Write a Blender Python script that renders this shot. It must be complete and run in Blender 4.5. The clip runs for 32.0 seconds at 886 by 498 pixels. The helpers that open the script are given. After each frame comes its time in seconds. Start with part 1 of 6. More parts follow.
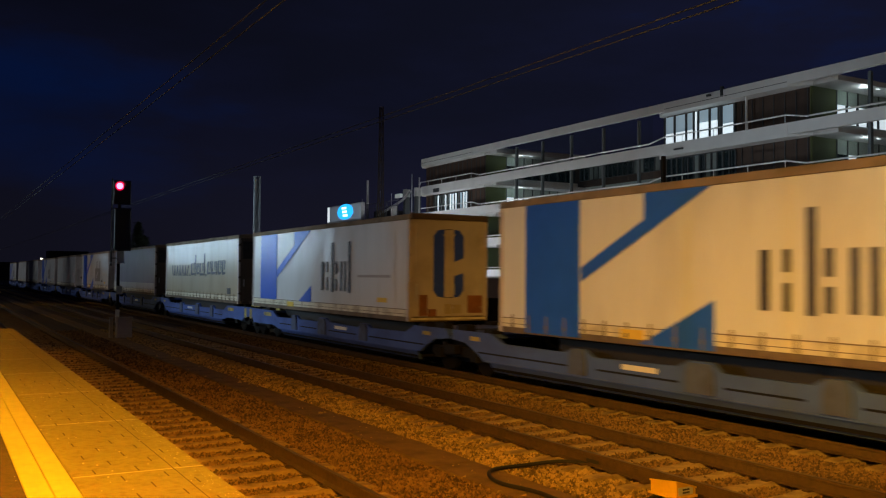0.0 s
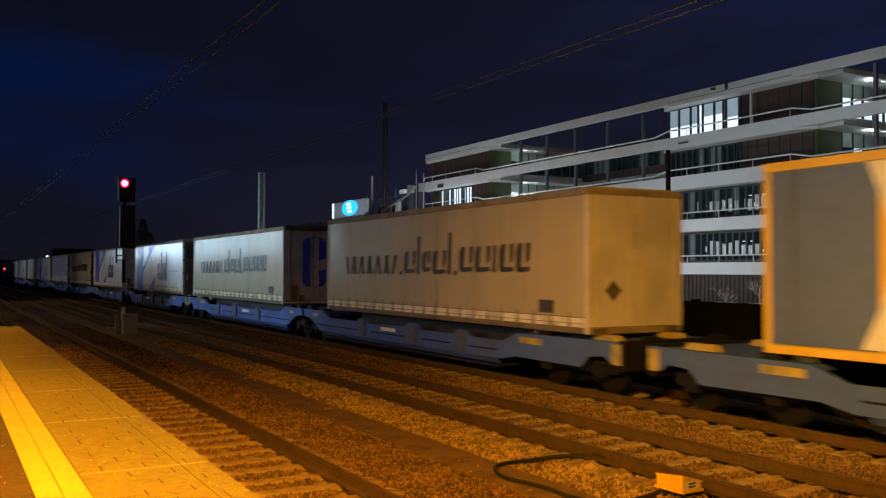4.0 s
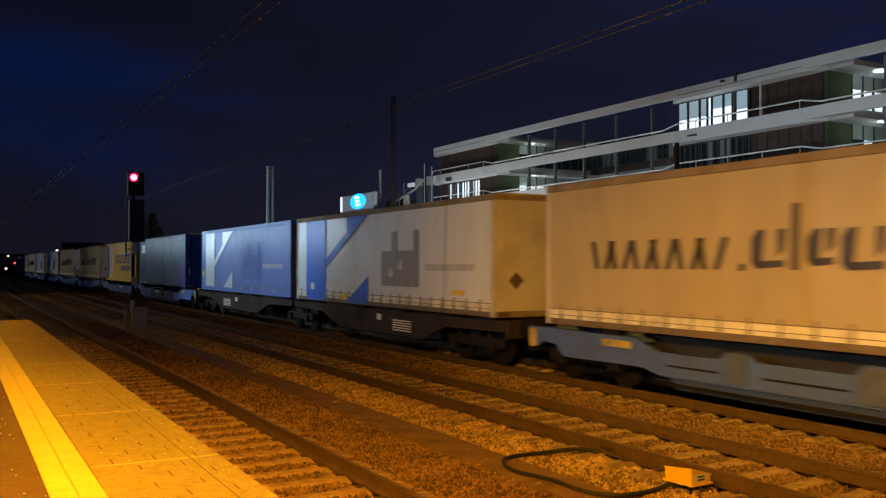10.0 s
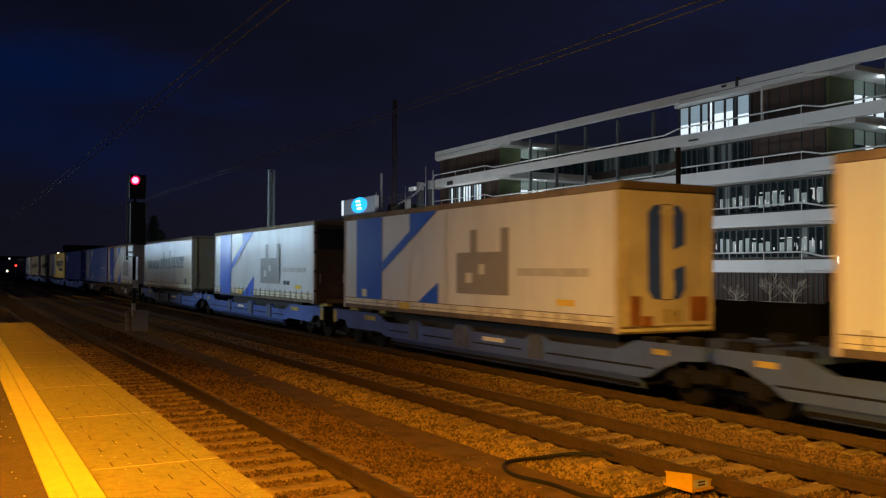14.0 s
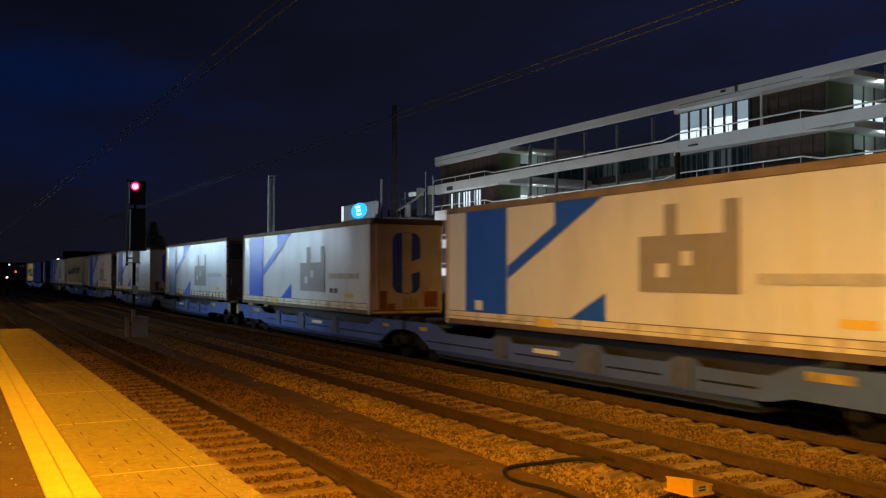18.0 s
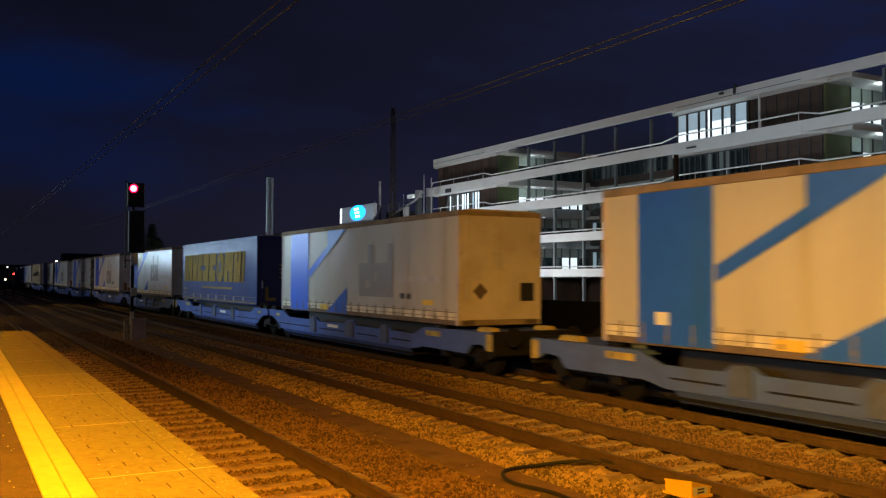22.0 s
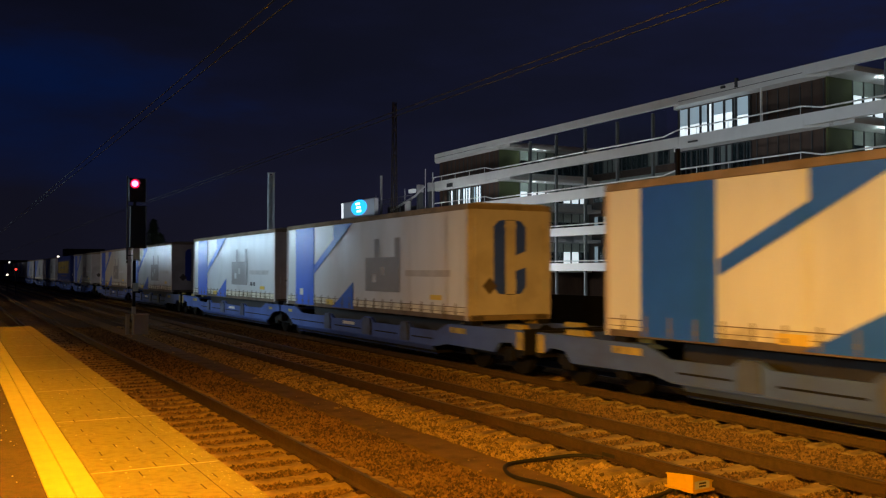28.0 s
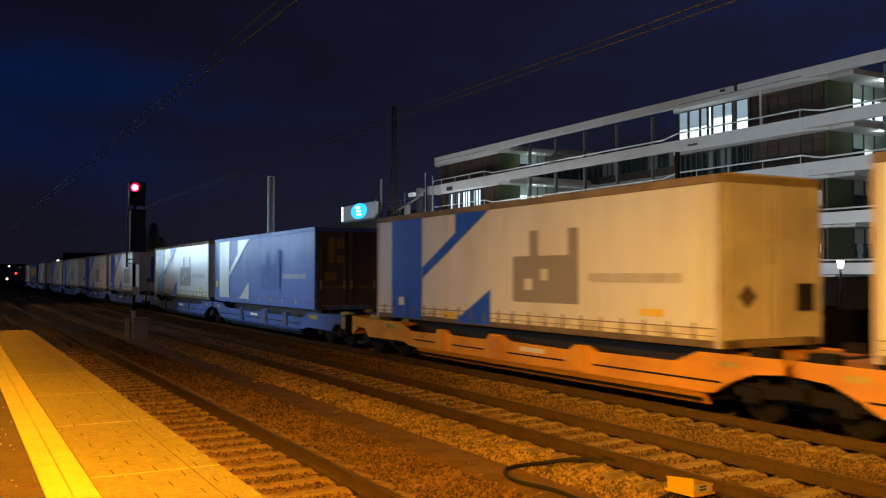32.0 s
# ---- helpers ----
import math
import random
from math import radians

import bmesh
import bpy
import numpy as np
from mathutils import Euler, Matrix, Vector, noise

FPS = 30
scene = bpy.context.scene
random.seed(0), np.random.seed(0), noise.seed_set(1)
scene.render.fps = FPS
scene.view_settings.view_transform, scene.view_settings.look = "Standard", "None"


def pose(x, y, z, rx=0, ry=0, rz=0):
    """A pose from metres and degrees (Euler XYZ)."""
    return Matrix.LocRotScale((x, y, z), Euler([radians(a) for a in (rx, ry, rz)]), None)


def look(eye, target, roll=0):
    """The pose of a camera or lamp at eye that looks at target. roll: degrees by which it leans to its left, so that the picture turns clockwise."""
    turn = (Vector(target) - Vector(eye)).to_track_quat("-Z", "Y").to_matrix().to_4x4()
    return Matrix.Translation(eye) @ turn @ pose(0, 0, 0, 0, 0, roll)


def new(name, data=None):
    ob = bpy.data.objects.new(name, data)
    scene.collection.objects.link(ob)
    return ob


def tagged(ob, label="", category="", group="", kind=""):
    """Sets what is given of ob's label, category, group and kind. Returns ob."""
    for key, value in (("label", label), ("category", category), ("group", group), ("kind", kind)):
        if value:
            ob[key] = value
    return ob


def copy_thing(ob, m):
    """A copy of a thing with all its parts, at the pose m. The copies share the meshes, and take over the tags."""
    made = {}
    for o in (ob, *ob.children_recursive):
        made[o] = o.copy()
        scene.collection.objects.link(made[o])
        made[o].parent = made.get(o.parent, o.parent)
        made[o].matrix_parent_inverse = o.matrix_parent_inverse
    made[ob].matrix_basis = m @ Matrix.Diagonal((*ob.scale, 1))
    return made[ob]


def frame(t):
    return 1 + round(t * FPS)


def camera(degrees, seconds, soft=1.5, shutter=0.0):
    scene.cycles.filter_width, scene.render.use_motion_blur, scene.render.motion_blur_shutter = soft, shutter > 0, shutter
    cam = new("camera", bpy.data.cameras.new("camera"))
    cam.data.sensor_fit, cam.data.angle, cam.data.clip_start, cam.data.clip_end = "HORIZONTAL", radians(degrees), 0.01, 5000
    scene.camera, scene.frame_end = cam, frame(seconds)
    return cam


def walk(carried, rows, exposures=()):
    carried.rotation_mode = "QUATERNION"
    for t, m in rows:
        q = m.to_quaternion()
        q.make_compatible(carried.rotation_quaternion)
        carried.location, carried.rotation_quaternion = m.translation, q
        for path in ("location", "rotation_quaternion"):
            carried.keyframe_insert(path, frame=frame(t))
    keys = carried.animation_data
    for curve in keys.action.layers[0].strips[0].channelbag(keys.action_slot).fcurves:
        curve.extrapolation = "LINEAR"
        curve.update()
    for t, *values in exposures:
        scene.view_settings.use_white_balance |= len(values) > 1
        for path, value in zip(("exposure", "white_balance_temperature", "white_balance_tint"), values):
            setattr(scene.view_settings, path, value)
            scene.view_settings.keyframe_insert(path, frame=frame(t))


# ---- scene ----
# ---------------------------------------------------------------- camera
# World: x across the tracks, y along them (away), z = 0 at the top of the rails.
EYE = (0.0, 0.0, 2.447)


def aim(yaw, pitch, roll):
    """A handheld pose: degrees to the right of the track's direction, up, and lean."""
    a, b = radians(yaw), radians(pitch)
    return look(EYE, (EYE[0] + 10 * math.sin(a) * math.cos(b), EYE[1] + 10 * math.cos(a) * math.cos(b),
                      EYE[2] + 10 * math.sin(b)), roll)


cam = camera(52.78, 32.0, soft=1.2, shutter=0.5)
walk(cam, [
    (0, aim(29.620, 1.759, 0.459)),
    (0.5, aim(29.590, 1.746, 0.437)),
    (1, aim(29.538, 1.711, 0.401)),
    (1.5, aim(29.460, 1.671, 0.350)),
    (2, aim(29.384, 1.635, 0.296)),
    (2.5, aim(29.325, 1.601, 0.257)),
    (3, aim(29.326, 1.552, 0.227)),
    (3.5, aim(29.332, 1.517, 0.201)),
    (5.5, aim(29.255, 1.259, -0.040)),
    (6, aim(29.231, 1.205, -0.085)),
    (6.5, aim(29.184, 1.141, -0.116)),
    (7, aim(29.105, 1.106, -0.108)),
    (7.5, aim(29.035, 1.093, -0.122)),
    (8, aim(28.981, 1.093, -0.124)),
    (8.5, aim(28.923, 1.082, -0.117)),
    (9, aim(28.881, 1.066, -0.055)),
    (9.5, aim(28.849, 1.048, 0.021)),
    (10, aim(28.789, 1.038, 0.071)),
    (10.5, aim(28.730, 1.058, 0.112)),
    (11, aim(28.710, 1.092, 0.139)),
    (11.5, aim(28.723, 1.100, 0.167)),
    (12, aim(28.760, 1.099, 0.203)),
    (12.5, aim(28.773, 1.115, 0.218)),
    (13, aim(28.764, 1.169, 0.257)),
    (13.5, aim(28.735, 1.228, 0.275)),
    (14, aim(28.722, 1.291, 0.263)),
    (14.5, aim(28.709, 1.342, 0.239)),
    (16.5, aim(28.659, 1.607, 0.188)),
    (17, aim(28.670, 1.638, 0.178)),
    (17.5, aim(28.689, 1.657, 0.167)),
    (18, aim(28.726, 1.637, 0.153)),
    (18.5, aim(28.766, 1.627, 0.142)),
    (19, aim(28.782, 1.641, 0.129)),
    (19.5, aim(28.792, 1.657, 0.152)),
    (20, aim(28.791, 1.669, 0.186)),
    (20.5, aim(28.807, 1.687, 0.194)),
    (21, aim(28.819, 1.718, 0.168)),
    (21.5, aim(28.810, 1.746, 0.150)),
    (22, aim(28.820, 1.777, 0.149)),
    (22.5, aim(28.831, 1.792, 0.149)),
    (23, aim(28.833, 1.781, 0.146)),
    (23.5, aim(28.823, 1.768, 0.125)),
    (24, aim(28.806, 1.737, 0.083)),
    (24.5, aim(28.796, 1.673, 0.053)),
    (25, aim(28.782, 1.611, 0.017)),
    (25.5, aim(28.759, 1.579, -0.007)),
    (27.5, aim(28.703, 1.429, 0.029)),
    (28, aim(28.725, 1.428, 0.038)),
    (28.5, aim(28.767, 1.437, 0.057)),
    (29, aim(28.786, 1.448, 0.066)),
    (29.5, aim(28.784, 1.480, 0.060)),
    (30, aim(28.769, 1.534, 0.046)),
    (30.5, aim(28.752, 1.599, 0.048)),
    (31, aim(28.738, 1.644, 0.054)),
    (31.5, aim(28.730, 1.653, 0.007)),
    (32, aim(28.731, 1.653, -0.011)),
], exposures=[(0, -0.30), (1, -0.22), (2, -0.04), (3, -0.04), (4.5, 0.12), (6, 0.32), (7, 0.45), (8, 0.55), (9, 0.30), (10, 0.10), (11, 0.08), (12, 0.10), (13, 0.05), (14, -0.12),
    (15.5, -0.16), (17, -0.16), (18, -0.10), (19, -0.14), (20, 0.22), (21, 0.25), (22, 0.28), (23, 0.22), (24, 0.12), (25, 0.0), (26.5, -0.04), (28, -0.06), (29, 0.0), (30, 0.04), (31, 0.30), (32, 0.22)])

# ---------------------------------------------------------------- light
X1, X2, X3 = 3.61, 8.79, 12.63          # centre lines of the three tracks
SODIUM = (1.0, 0.435, 0.02)
COOL = (0.55, 0.79, 1.0)
NEUTRAL = (0.92, 0.97, 1.0)
PALE = (0.84, 0.90, 0.96)


def night_sky():
    """Broken cloud at night: dull violet-grey cover with a deep blue gap low over the line."""
    w = bpy.data.worlds.new("night")
    scene.world = w
    w.use_nodes = True
    n, l = w.node_tree.nodes, w.node_tree.links
    bg = n["Background"]
    tc = n.new("ShaderNodeTexCoord")
    mp = n.new("ShaderNodeMapping")
    mp.inputs["Scale"].default_value = (1.0, 1.0, 3.4)
    mp.inputs["Location"].default_value = (0.3, 0.2, 0.0)
    l.new(tc.outputs["Generated"], mp.inputs[0])

    def clouds(scale, detail, rough):
        t = n.new("ShaderNodeTexNoise")
        t.inputs["Scale"].default_value, t.inputs["Detail"].default_value, t.inputs["Roughness"].default_value = scale, detail, rough
        l.new(mp.outputs[0], t.inputs["Vector"])
        return t.outputs["Fac"]

    dist = n.new("ShaderNodeVectorMath")
    dist.operation = "DISTANCE"
    gap = Vector((0.06, 1.0, 0.17)).normalized()
    stretch = n.new("ShaderNodeVectorMath")
    stretch.operation = "MULTIPLY"
    stretch.inputs[1].default_value = (1.0, 1.0, 2.1)
    l.new(tc.outputs["Generated"], stretch.inputs[0])
    l.new(stretch.outputs[0], dist.inputs[0])
    dist.inputs[1].default_value = (gap.x, gap.y, gap.z * 2.1)
    near = n.new("ShaderNodeMapRange")
    near.interpolation_type = "SMOOTHSTEP"
    near.inputs["From Min"].default_value, near.inputs["From Max"].default_value = 0.30, 0.04
    near.inputs["To Max"].default_value = 0.29
    l.new(dist.outputs["Value"], near.inputs["Value"])
    add = n.new("ShaderNodeMath")
    add.operation = "ADD"
    l.new(clouds(3.1, 6, 0.55), add.inputs[0])
    l.new(near.outputs[0], add.inputs[1])
    ramp = n.new("ShaderNodeValToRGB")
    e = ramp.color_ramp.elements
    e[0].position, e[0].color = 0.40, (0.0040, 0.0046, 0.0112, 1)
    e[1].position, e[1].color = 0.86, (0.0024, 0.0082, 0.044, 1)
    mid = ramp.color_ramp.elements.new(0.60)
    mid.color = (0.0047, 0.0056, 0.0165, 1)
    l.new(add.outputs[0], ramp.inputs[0])
    sep = n.new("ShaderNodeSeparateXYZ")
    l.new(tc.outputs["Generated"], sep.inputs[0])
    # dull haze over the roofs, low in the sky
    low = n.new("ShaderNodeMapRange")
    low.interpolation_type = "SMOOTHSTEP"
    low.inputs["From Min"].default_value, low.inputs["From Max"].default_value = 0.20, 0.03
    low.inputs["To Max"].default_value = 0.6
    l.new(sep.outputs["Z"], low.inputs["Value"])
    haze = n.new("ShaderNodeMix")
    haze.data_type = "RGBA"
    haze.inputs["B"].default_value = (0.0092, 0.0085, 0.0155, 1)
    l.new(low.outputs[0], haze.inputs[0])
    l.new(ramp.outputs[0], haze.inputs["A"])
    l.new(haze.outputs["Result"], bg.inputs["Color"])
    # the town lies to the east: its side of the sky is a little paler
    east = n.new("ShaderNodeMapRange")
    east.inputs["From Min"].default_value, east.inputs["From Max"].default_value = 0.1, 0.58
    east.inputs["To Min"].default_value, east.inputs["To Max"].default_value = 0.82, 1.55
    l.new(sep.outputs["X"], east.inputs["Value"])
    l.new(east.outputs[0], bg.inputs["Strength"])


night_sky()


def lamp(kind, at, color, watts, size=0.2, target=None, cone=0):
    d = bpy.data.lights.new("light", kind)
    d.color, d.energy = color, watts
    if kind == "SPOT":
        d.spot_size, d.spot_blend, d.shadow_soft_size = radians(cone), 0.6, size
    elif kind == "POINT":
        d.shadow_soft_size = size
    ob = new("lamp_light", d)
    ob.matrix_world = look(at, target) if target else pose(*at)
    return ob


PLATFORM_LAMPS = [(-2.6, 5.6, 6.6, 5700), (-2.6, -2.5, 6.6, 2300)]
for x, y, z, w in PLATFORM_LAMPS:
    lamp("SPOT", (x + 0.9, y, z - 0.25), SODIUM, w, 0.25, (x + 3.7, y + 2.2, 0), 122)
FAR_LAMPS = [(-2.6, 14.6, 6.6, 1150), (-2.6, 22.5, 6.6, 1000), (-2.6, 29.8, 6.6, 1300)]
for x, y, z, w in FAR_LAMPS:
    lamp("SPOT", (x + 0.9, y, z - 0.25), SODIUM, w, 0.25, (x + 0.3, y, 0), 112)
# weaker sodium fill lamps, added out of view to lift the ground beyond the platform
FILL_LAMPS = [(-6.5, 46.0, 8.0, 1100), (-6.5, 64.0, 8.0, 1300), (-6.5, 88.0, 8.0, 1700)]
for x, y, z, w in FILL_LAMPS:
    lamp("SPOT", (x + 0.9, y, z - 0.25), (1.0, 0.62, 0.16), w, 0.25, (x + 9.5, y - 6.0, 0), 66)
# a warm spot added above the rear platform post, unseen, to brighten the near loads
lamp("SPOT", (-2.3, -2.5, 7.2), (1.0, 0.54, 0.085), 9700, 0.3, (11.4, 9.6, 4.9), 44)
# unseen cold floodlights assumed beside the line, low and far, grazing the ground
UNSEEN_LAMPS = [(-36.0, 22.0, 9.0, 7000, 46), (-36.0, 42.0, 9.0, 50000, 32), (-36.0, 78.0, 9.0, 15000, 44), (-36.0, 114.0, 9.0, 16000, 46), (-36.0, 158.0, 9.0, 24000, 50)]
# and a paler one added nearer by, without a post, to whiten the passing loads
lamp("SPOT", (-35.0, 27.0, 8.8), (1.0, 0.90, 0.78), 6400, 0.3, (12.0, 19.0, 3.0), 34)
for x, y, z, w, c in UNSEEN_LAMPS:
    lamp("SPOT", (x + 1.0, y, z - 0.2), COOL if y < 70 else PALE, w, 0.3, (11.4, y - 1, 2.6), c)
YARD_LAMPS = [(-6.0, 76.0, 6.1, 800), (-6.0, 92.0, 6.0, 900), (-6.0, 110.0, 5.9, 1100), (-6.5, 132.0, 5.6, 1500)]
for x, y, z, w in YARD_LAMPS:
    lamp("SPOT", (x + 1.0, y, z - 0.2), COOL, w, 0.8, (11.4, 38.0, 4.6), 14)
GALLERY_LAMPS = [(54.4, 79, 15.31, 40), (54.4, 79, 11.89, 40), (54.4, 38.2, 15.31, 26), (54.4, 38.2, 11.89, 26)]
for x, y, z, w in GALLERY_LAMPS:
    lamp("POINT", (x, y, z), (0.80, 0.98, 0.95), w, 0.12)
STREET_LAMPS = [(41, 31.2, 3.02, 950), (41, 50, 3.02, 950), (41, 69, 3.02, 2000), (41, 87.9, 3.02, 4200)]
for x, y, z, w in STREET_LAMPS:
    lamp("POINT", (x, y, z), NEUTRAL, w, 0.15)

# ---------------------------------------------------------------- materials
MATS = {}


def mat(name, color, rough=0.6, metal=0.0, var=0.15, scale=6.0, bump=0.0, bscale=60.0, coat=0.0, dirt=None, dirt_amount=0.0,
        stretch=(1, 1, 1), spec=0.5, island=False):
    """A surface: base colour varied at two scales, stains of a second colour, fine relief."""
    if name in MATS:
        return MATS[name]
    m = bpy.data.materials.new(name)
    m.use_nodes = True
    n, l = m.node_tree.nodes, m.node_tree.links
    b = n["Principled BSDF"]
    b.inputs["Roughness"].default_value, b.inputs["Metallic"].default_value = rough, metal
    b.inputs["Coat Weight"].default_value = coat
    b.inputs["Coat Roughness"].default_value = 0.22
    b.inputs["Specular IOR Level"].default_value = spec
    tc = n.new("ShaderNodeTexCoord")
    mp = n.new("ShaderNodeMapping")
    mp.inputs["Scale"].default_value = stretch
    l.new(tc.outputs["Object"], mp.inputs[0])

    def noise_of(s, detail):
        t = n.new("ShaderNodeTexNoise")
        t.inputs["Scale"].default_value, t.inputs["Detail"].default_value = s, detail
        l.new(mp.outputs[0], t.inputs["Vector"])
        return t.outputs["Fac"]

    big, fine = noise_of(scale * 0.17, 3), noise_of(scale, 6)
    add = n.new("ShaderNodeMath")
    add.operation = "ADD"
    l.new(big, add.inputs[0]), l.new(fine, add.inputs[1])
    val = add.outputs[0]
    if island:
        geo = n.new("ShaderNodeNewGeometry")
        ad2 = n.new("ShaderNodeMath")
        ad2.operation = "ADD"
        sub = n.new("ShaderNodeMath")
        sub.operation = "MULTIPLY_ADD"
        sub.inputs[1].default_value, sub.inputs[2].default_value = 1.0, -0.5
        l.new(geo.outputs["Random Per Island"], sub.inputs[0])
        l.new(val, ad2.inputs[0]), l.new(sub.outputs[0], ad2.inputs[1])
        val = ad2.outputs[0]
    rng = n.new("ShaderNodeMapRange")
    rng.inputs["From Min"].default_value, rng.inputs["From Max"].default_value = 0.6, 1.4
    rng.inputs["To Min"].default_value, rng.inputs["To Max"].default_value = 1 - var, 1 + var
    l.new(val, rng.inputs["Value"])
    mul = n.new("ShaderNodeMix")
    mul.data_type, mul.blend_type = "RGBA", "MULTIPLY"
    mul.inputs[0].default_value = 1.0
    mul.inputs["A"].default_value = (*color, 1)
    l.new(rng.outputs[0], mul.inputs["B"])
    out = mul.outputs["Result"]
    if dirt:
        st = noise_of(scale * 0.45, 8)
        r2 = n.new("ShaderNodeMapRange")
        r2.inputs["From Min"].default_value, r2.inputs["From Max"].default_value = 0.48, 0.72
        r2.inputs["To Max"].default_value = dirt_amount
        l.new(st, r2.inputs["Value"])
        mx = n.new("ShaderNodeMix")
        mx.data_type = "RGBA"
        l.new(r2.outputs[0], mx.inputs[0])
        l.new(out, mx.inputs["A"])
        mx.inputs["B"].default_value = (*dirt, 1)
        out = mx.outputs["Result"]
        rr = n.new("ShaderNodeMapRange")
        rr.inputs["To Min"].default_value, rr.inputs["To Max"].default_value = rough, min(1, rough + 0.25)
        l.new(r2.outputs[0], rr.inputs["Value"])
        l.new(rr.outputs[0], b.inputs["Roughness"])
    l.new(out, b.inputs["Base Color"])
    if bump:
        bn = n.new("ShaderNodeBump")
        bn.inputs["Strength"].default_value, bn.inputs["Distance"].default_value = bump, 0.02
        l.new(noise_of(bscale, 4), bn.inputs["Height"])
        l.new(bn.outputs[0], b.inputs["Normal"])
    MATS[name] = m
    return m


def glow(name, color, strength):
    if name in MATS:
        return MATS[name]
    m = bpy.data.materials.new(name)
    m.use_nodes = True
    b = m.node_tree.nodes["Principled BSDF"]
    b.inputs["Base Color"].default_value = (*color, 1)
    b.inputs["Emission Color"].default_value = (*color, 1)
    b.inputs["Emission Strength"].default_value = strength
    MATS[name] = m
    return m


def glass(name, tint, alpha):
    if name in MATS:
        return MATS[name]
    m = bpy.data.materials.new(name)
    m.use_nodes = True
    b = m.node_tree.nodes["Principled BSDF"]
    b.inputs["Base Color"].default_value = (*tint, 1)
    b.inputs["Roughness"].default_value = 0.05
    b.inputs["Alpha"].default_value = alpha
    MATS[name] = m
    return m


GRIME = (0.10, 0.075, 0.05)
M_WHITE = mat("white_curtain", (0.74, 0.73, 0.71), 0.34, var=0.07, scale=2.2, bump=0.25, bscale=3.0, coat=0.8, dirt=(0.42, 0.37, 0.30), dirt_amount=0.35, stretch=(1, 1, 0.3))
M_CREAM = mat("cream_curtain", (0.44, 0.345, 0.20), 0.40, var=0.08, scale=2.0, bump=0.25, bscale=3.0, coat=0.6, dirt=(0.28, 0.215, 0.13), dirt_amount=0.45, stretch=(1, 1, 0.3))
M_DULLWHITE = mat("soiled_white_curtain", (0.49, 0.46, 0.39), 0.42, var=0.09, scale=2.0, bump=0.25, bscale=3.0, coat=0.3, dirt=(0.33, 0.27, 0.19), dirt_amount=0.4, stretch=(1, 1, 0.35))
M_BLUE = mat("blue_print", (0.020, 0.112, 0.66), 0.36, var=0.10, scale=2.4, coat=0.6)
# same ink as on the sides, recoloured for the sodium light on the doors
M_BLUESODIUM = mat("blue_print_in_sodium_light", (0.030, 0.072, 0.52), 0.5, var=0.15, scale=4)
M_BLUEBODY = mat("blue_curtain", (0.088, 0.150, 0.44), 0.42, var=0.10, scale=2.2, bump=0.25, bscale=3.0, coat=0.3, dirt=(0.09, 0.12, 0.24), dirt_amount=0.3, stretch=(1, 1, 0.35))
M_NAVY = mat("navy_container", (0.009, 0.020, 0.125), 0.5, spec=0.3, var=0.15, scale=2.4, coat=0.25, dirt=(0.026, 0.030, 0.070), dirt_amount=0.35)
M_NAVYBOX = mat("navy_container_steel", (0.010, 0.026, 0.145), 0.48, var=0.2, scale=2.4, spec=0.3, coat=0.2, dirt=(0.016, 0.026, 0.085), dirt_amount=0.4)
M_YELLOW = mat("yellow_container", (0.72, 0.44, 0.015), 0.42, var=0.08, scale=2.0, coat=0.12, dirt=(0.35, 0.2, 0.03), dirt_amount=0.3)
M_GREYPRINT = mat("grey_print", (0.29, 0.26, 0.235), 0.4, var=0.1, coat=0.7)
M_PALEPRINT = mat("pale_grey_print", (0.42, 0.38, 0.36), 0.5, var=0.1)
M_FAINTPRINT = mat("faint_grey_print", (0.50, 0.47, 0.44), 0.5, var=0.25, scale=14)
M_PALEBLUE = mat("pale_blue_print", (0.34, 0.33, 0.42), 0.5, var=0.3, scale=14)
M_DARKPRINT = mat("dark_print", (0.055, 0.05, 0.055), 0.4, var=0.1, coat=0.7)
M_AMBER = mat("amber_print", (0.30, 0.19, 0.035), 0.65, var=0.2, scale=2.5, spec=0.3, dirt=(0.13, 0.085, 0.035), dirt_amount=0.5)
M_LABEL = mat("yellow_label", (0.75, 0.50, 0.05), 0.5, var=0.12)
M_WAGONMARK = mat("worn_yellow_panel", (0.42, 0.30, 0.05), 0.6, var=0.35, scale=9, dirt=(0.10, 0.09, 0.08), dirt_amount=0.7)
M_TOPRAIL = mat("grimy_top_rail", (0.26, 0.185, 0.11), 0.6, 0.1, var=0.25, scale=4, dirt=(0.09, 0.065, 0.04), dirt_amount=0.6)
M_RED = mat("red_plate", (0.22, 0.025, 0.02), 0.5, var=0.1)
M_ALU = mat("weathered_aluminium", (0.55, 0.53, 0.50), 0.42, 0.35, var=0.12, scale=5, dirt=GRIME, dirt_amount=0.5)
M_ROOF = mat("roof_tarpaulin", (0.42, 0.34, 0.25), 0.65, var=0.2, scale=2, dirt=GRIME, dirt_amount=0.7)
M_RAILDIRT = mat("dirty_side_rail", (0.52, 0.42, 0.29), 0.55, 0.1, var=0.2, scale=4, dirt=GRIME, dirt_amount=0.75)
M_STRAP = mat("strap_webbing", (0.20, 0.15, 0.09), 0.7, var=0.2)
M_SILL = mat("grimy_sill_rail", (0.17, 0.12, 0.075), 0.6, 0.1, var=0.25, scale=4, dirt=(0.06, 0.045, 0.03), dirt_amount=0.6)
M_HEM = mat("soiled_hem", (0.72, 0.65, 0.48), 0.5, var=0.15, scale=5, dirt=(0.20, 0.14, 0.08), dirt_amount=0.6)
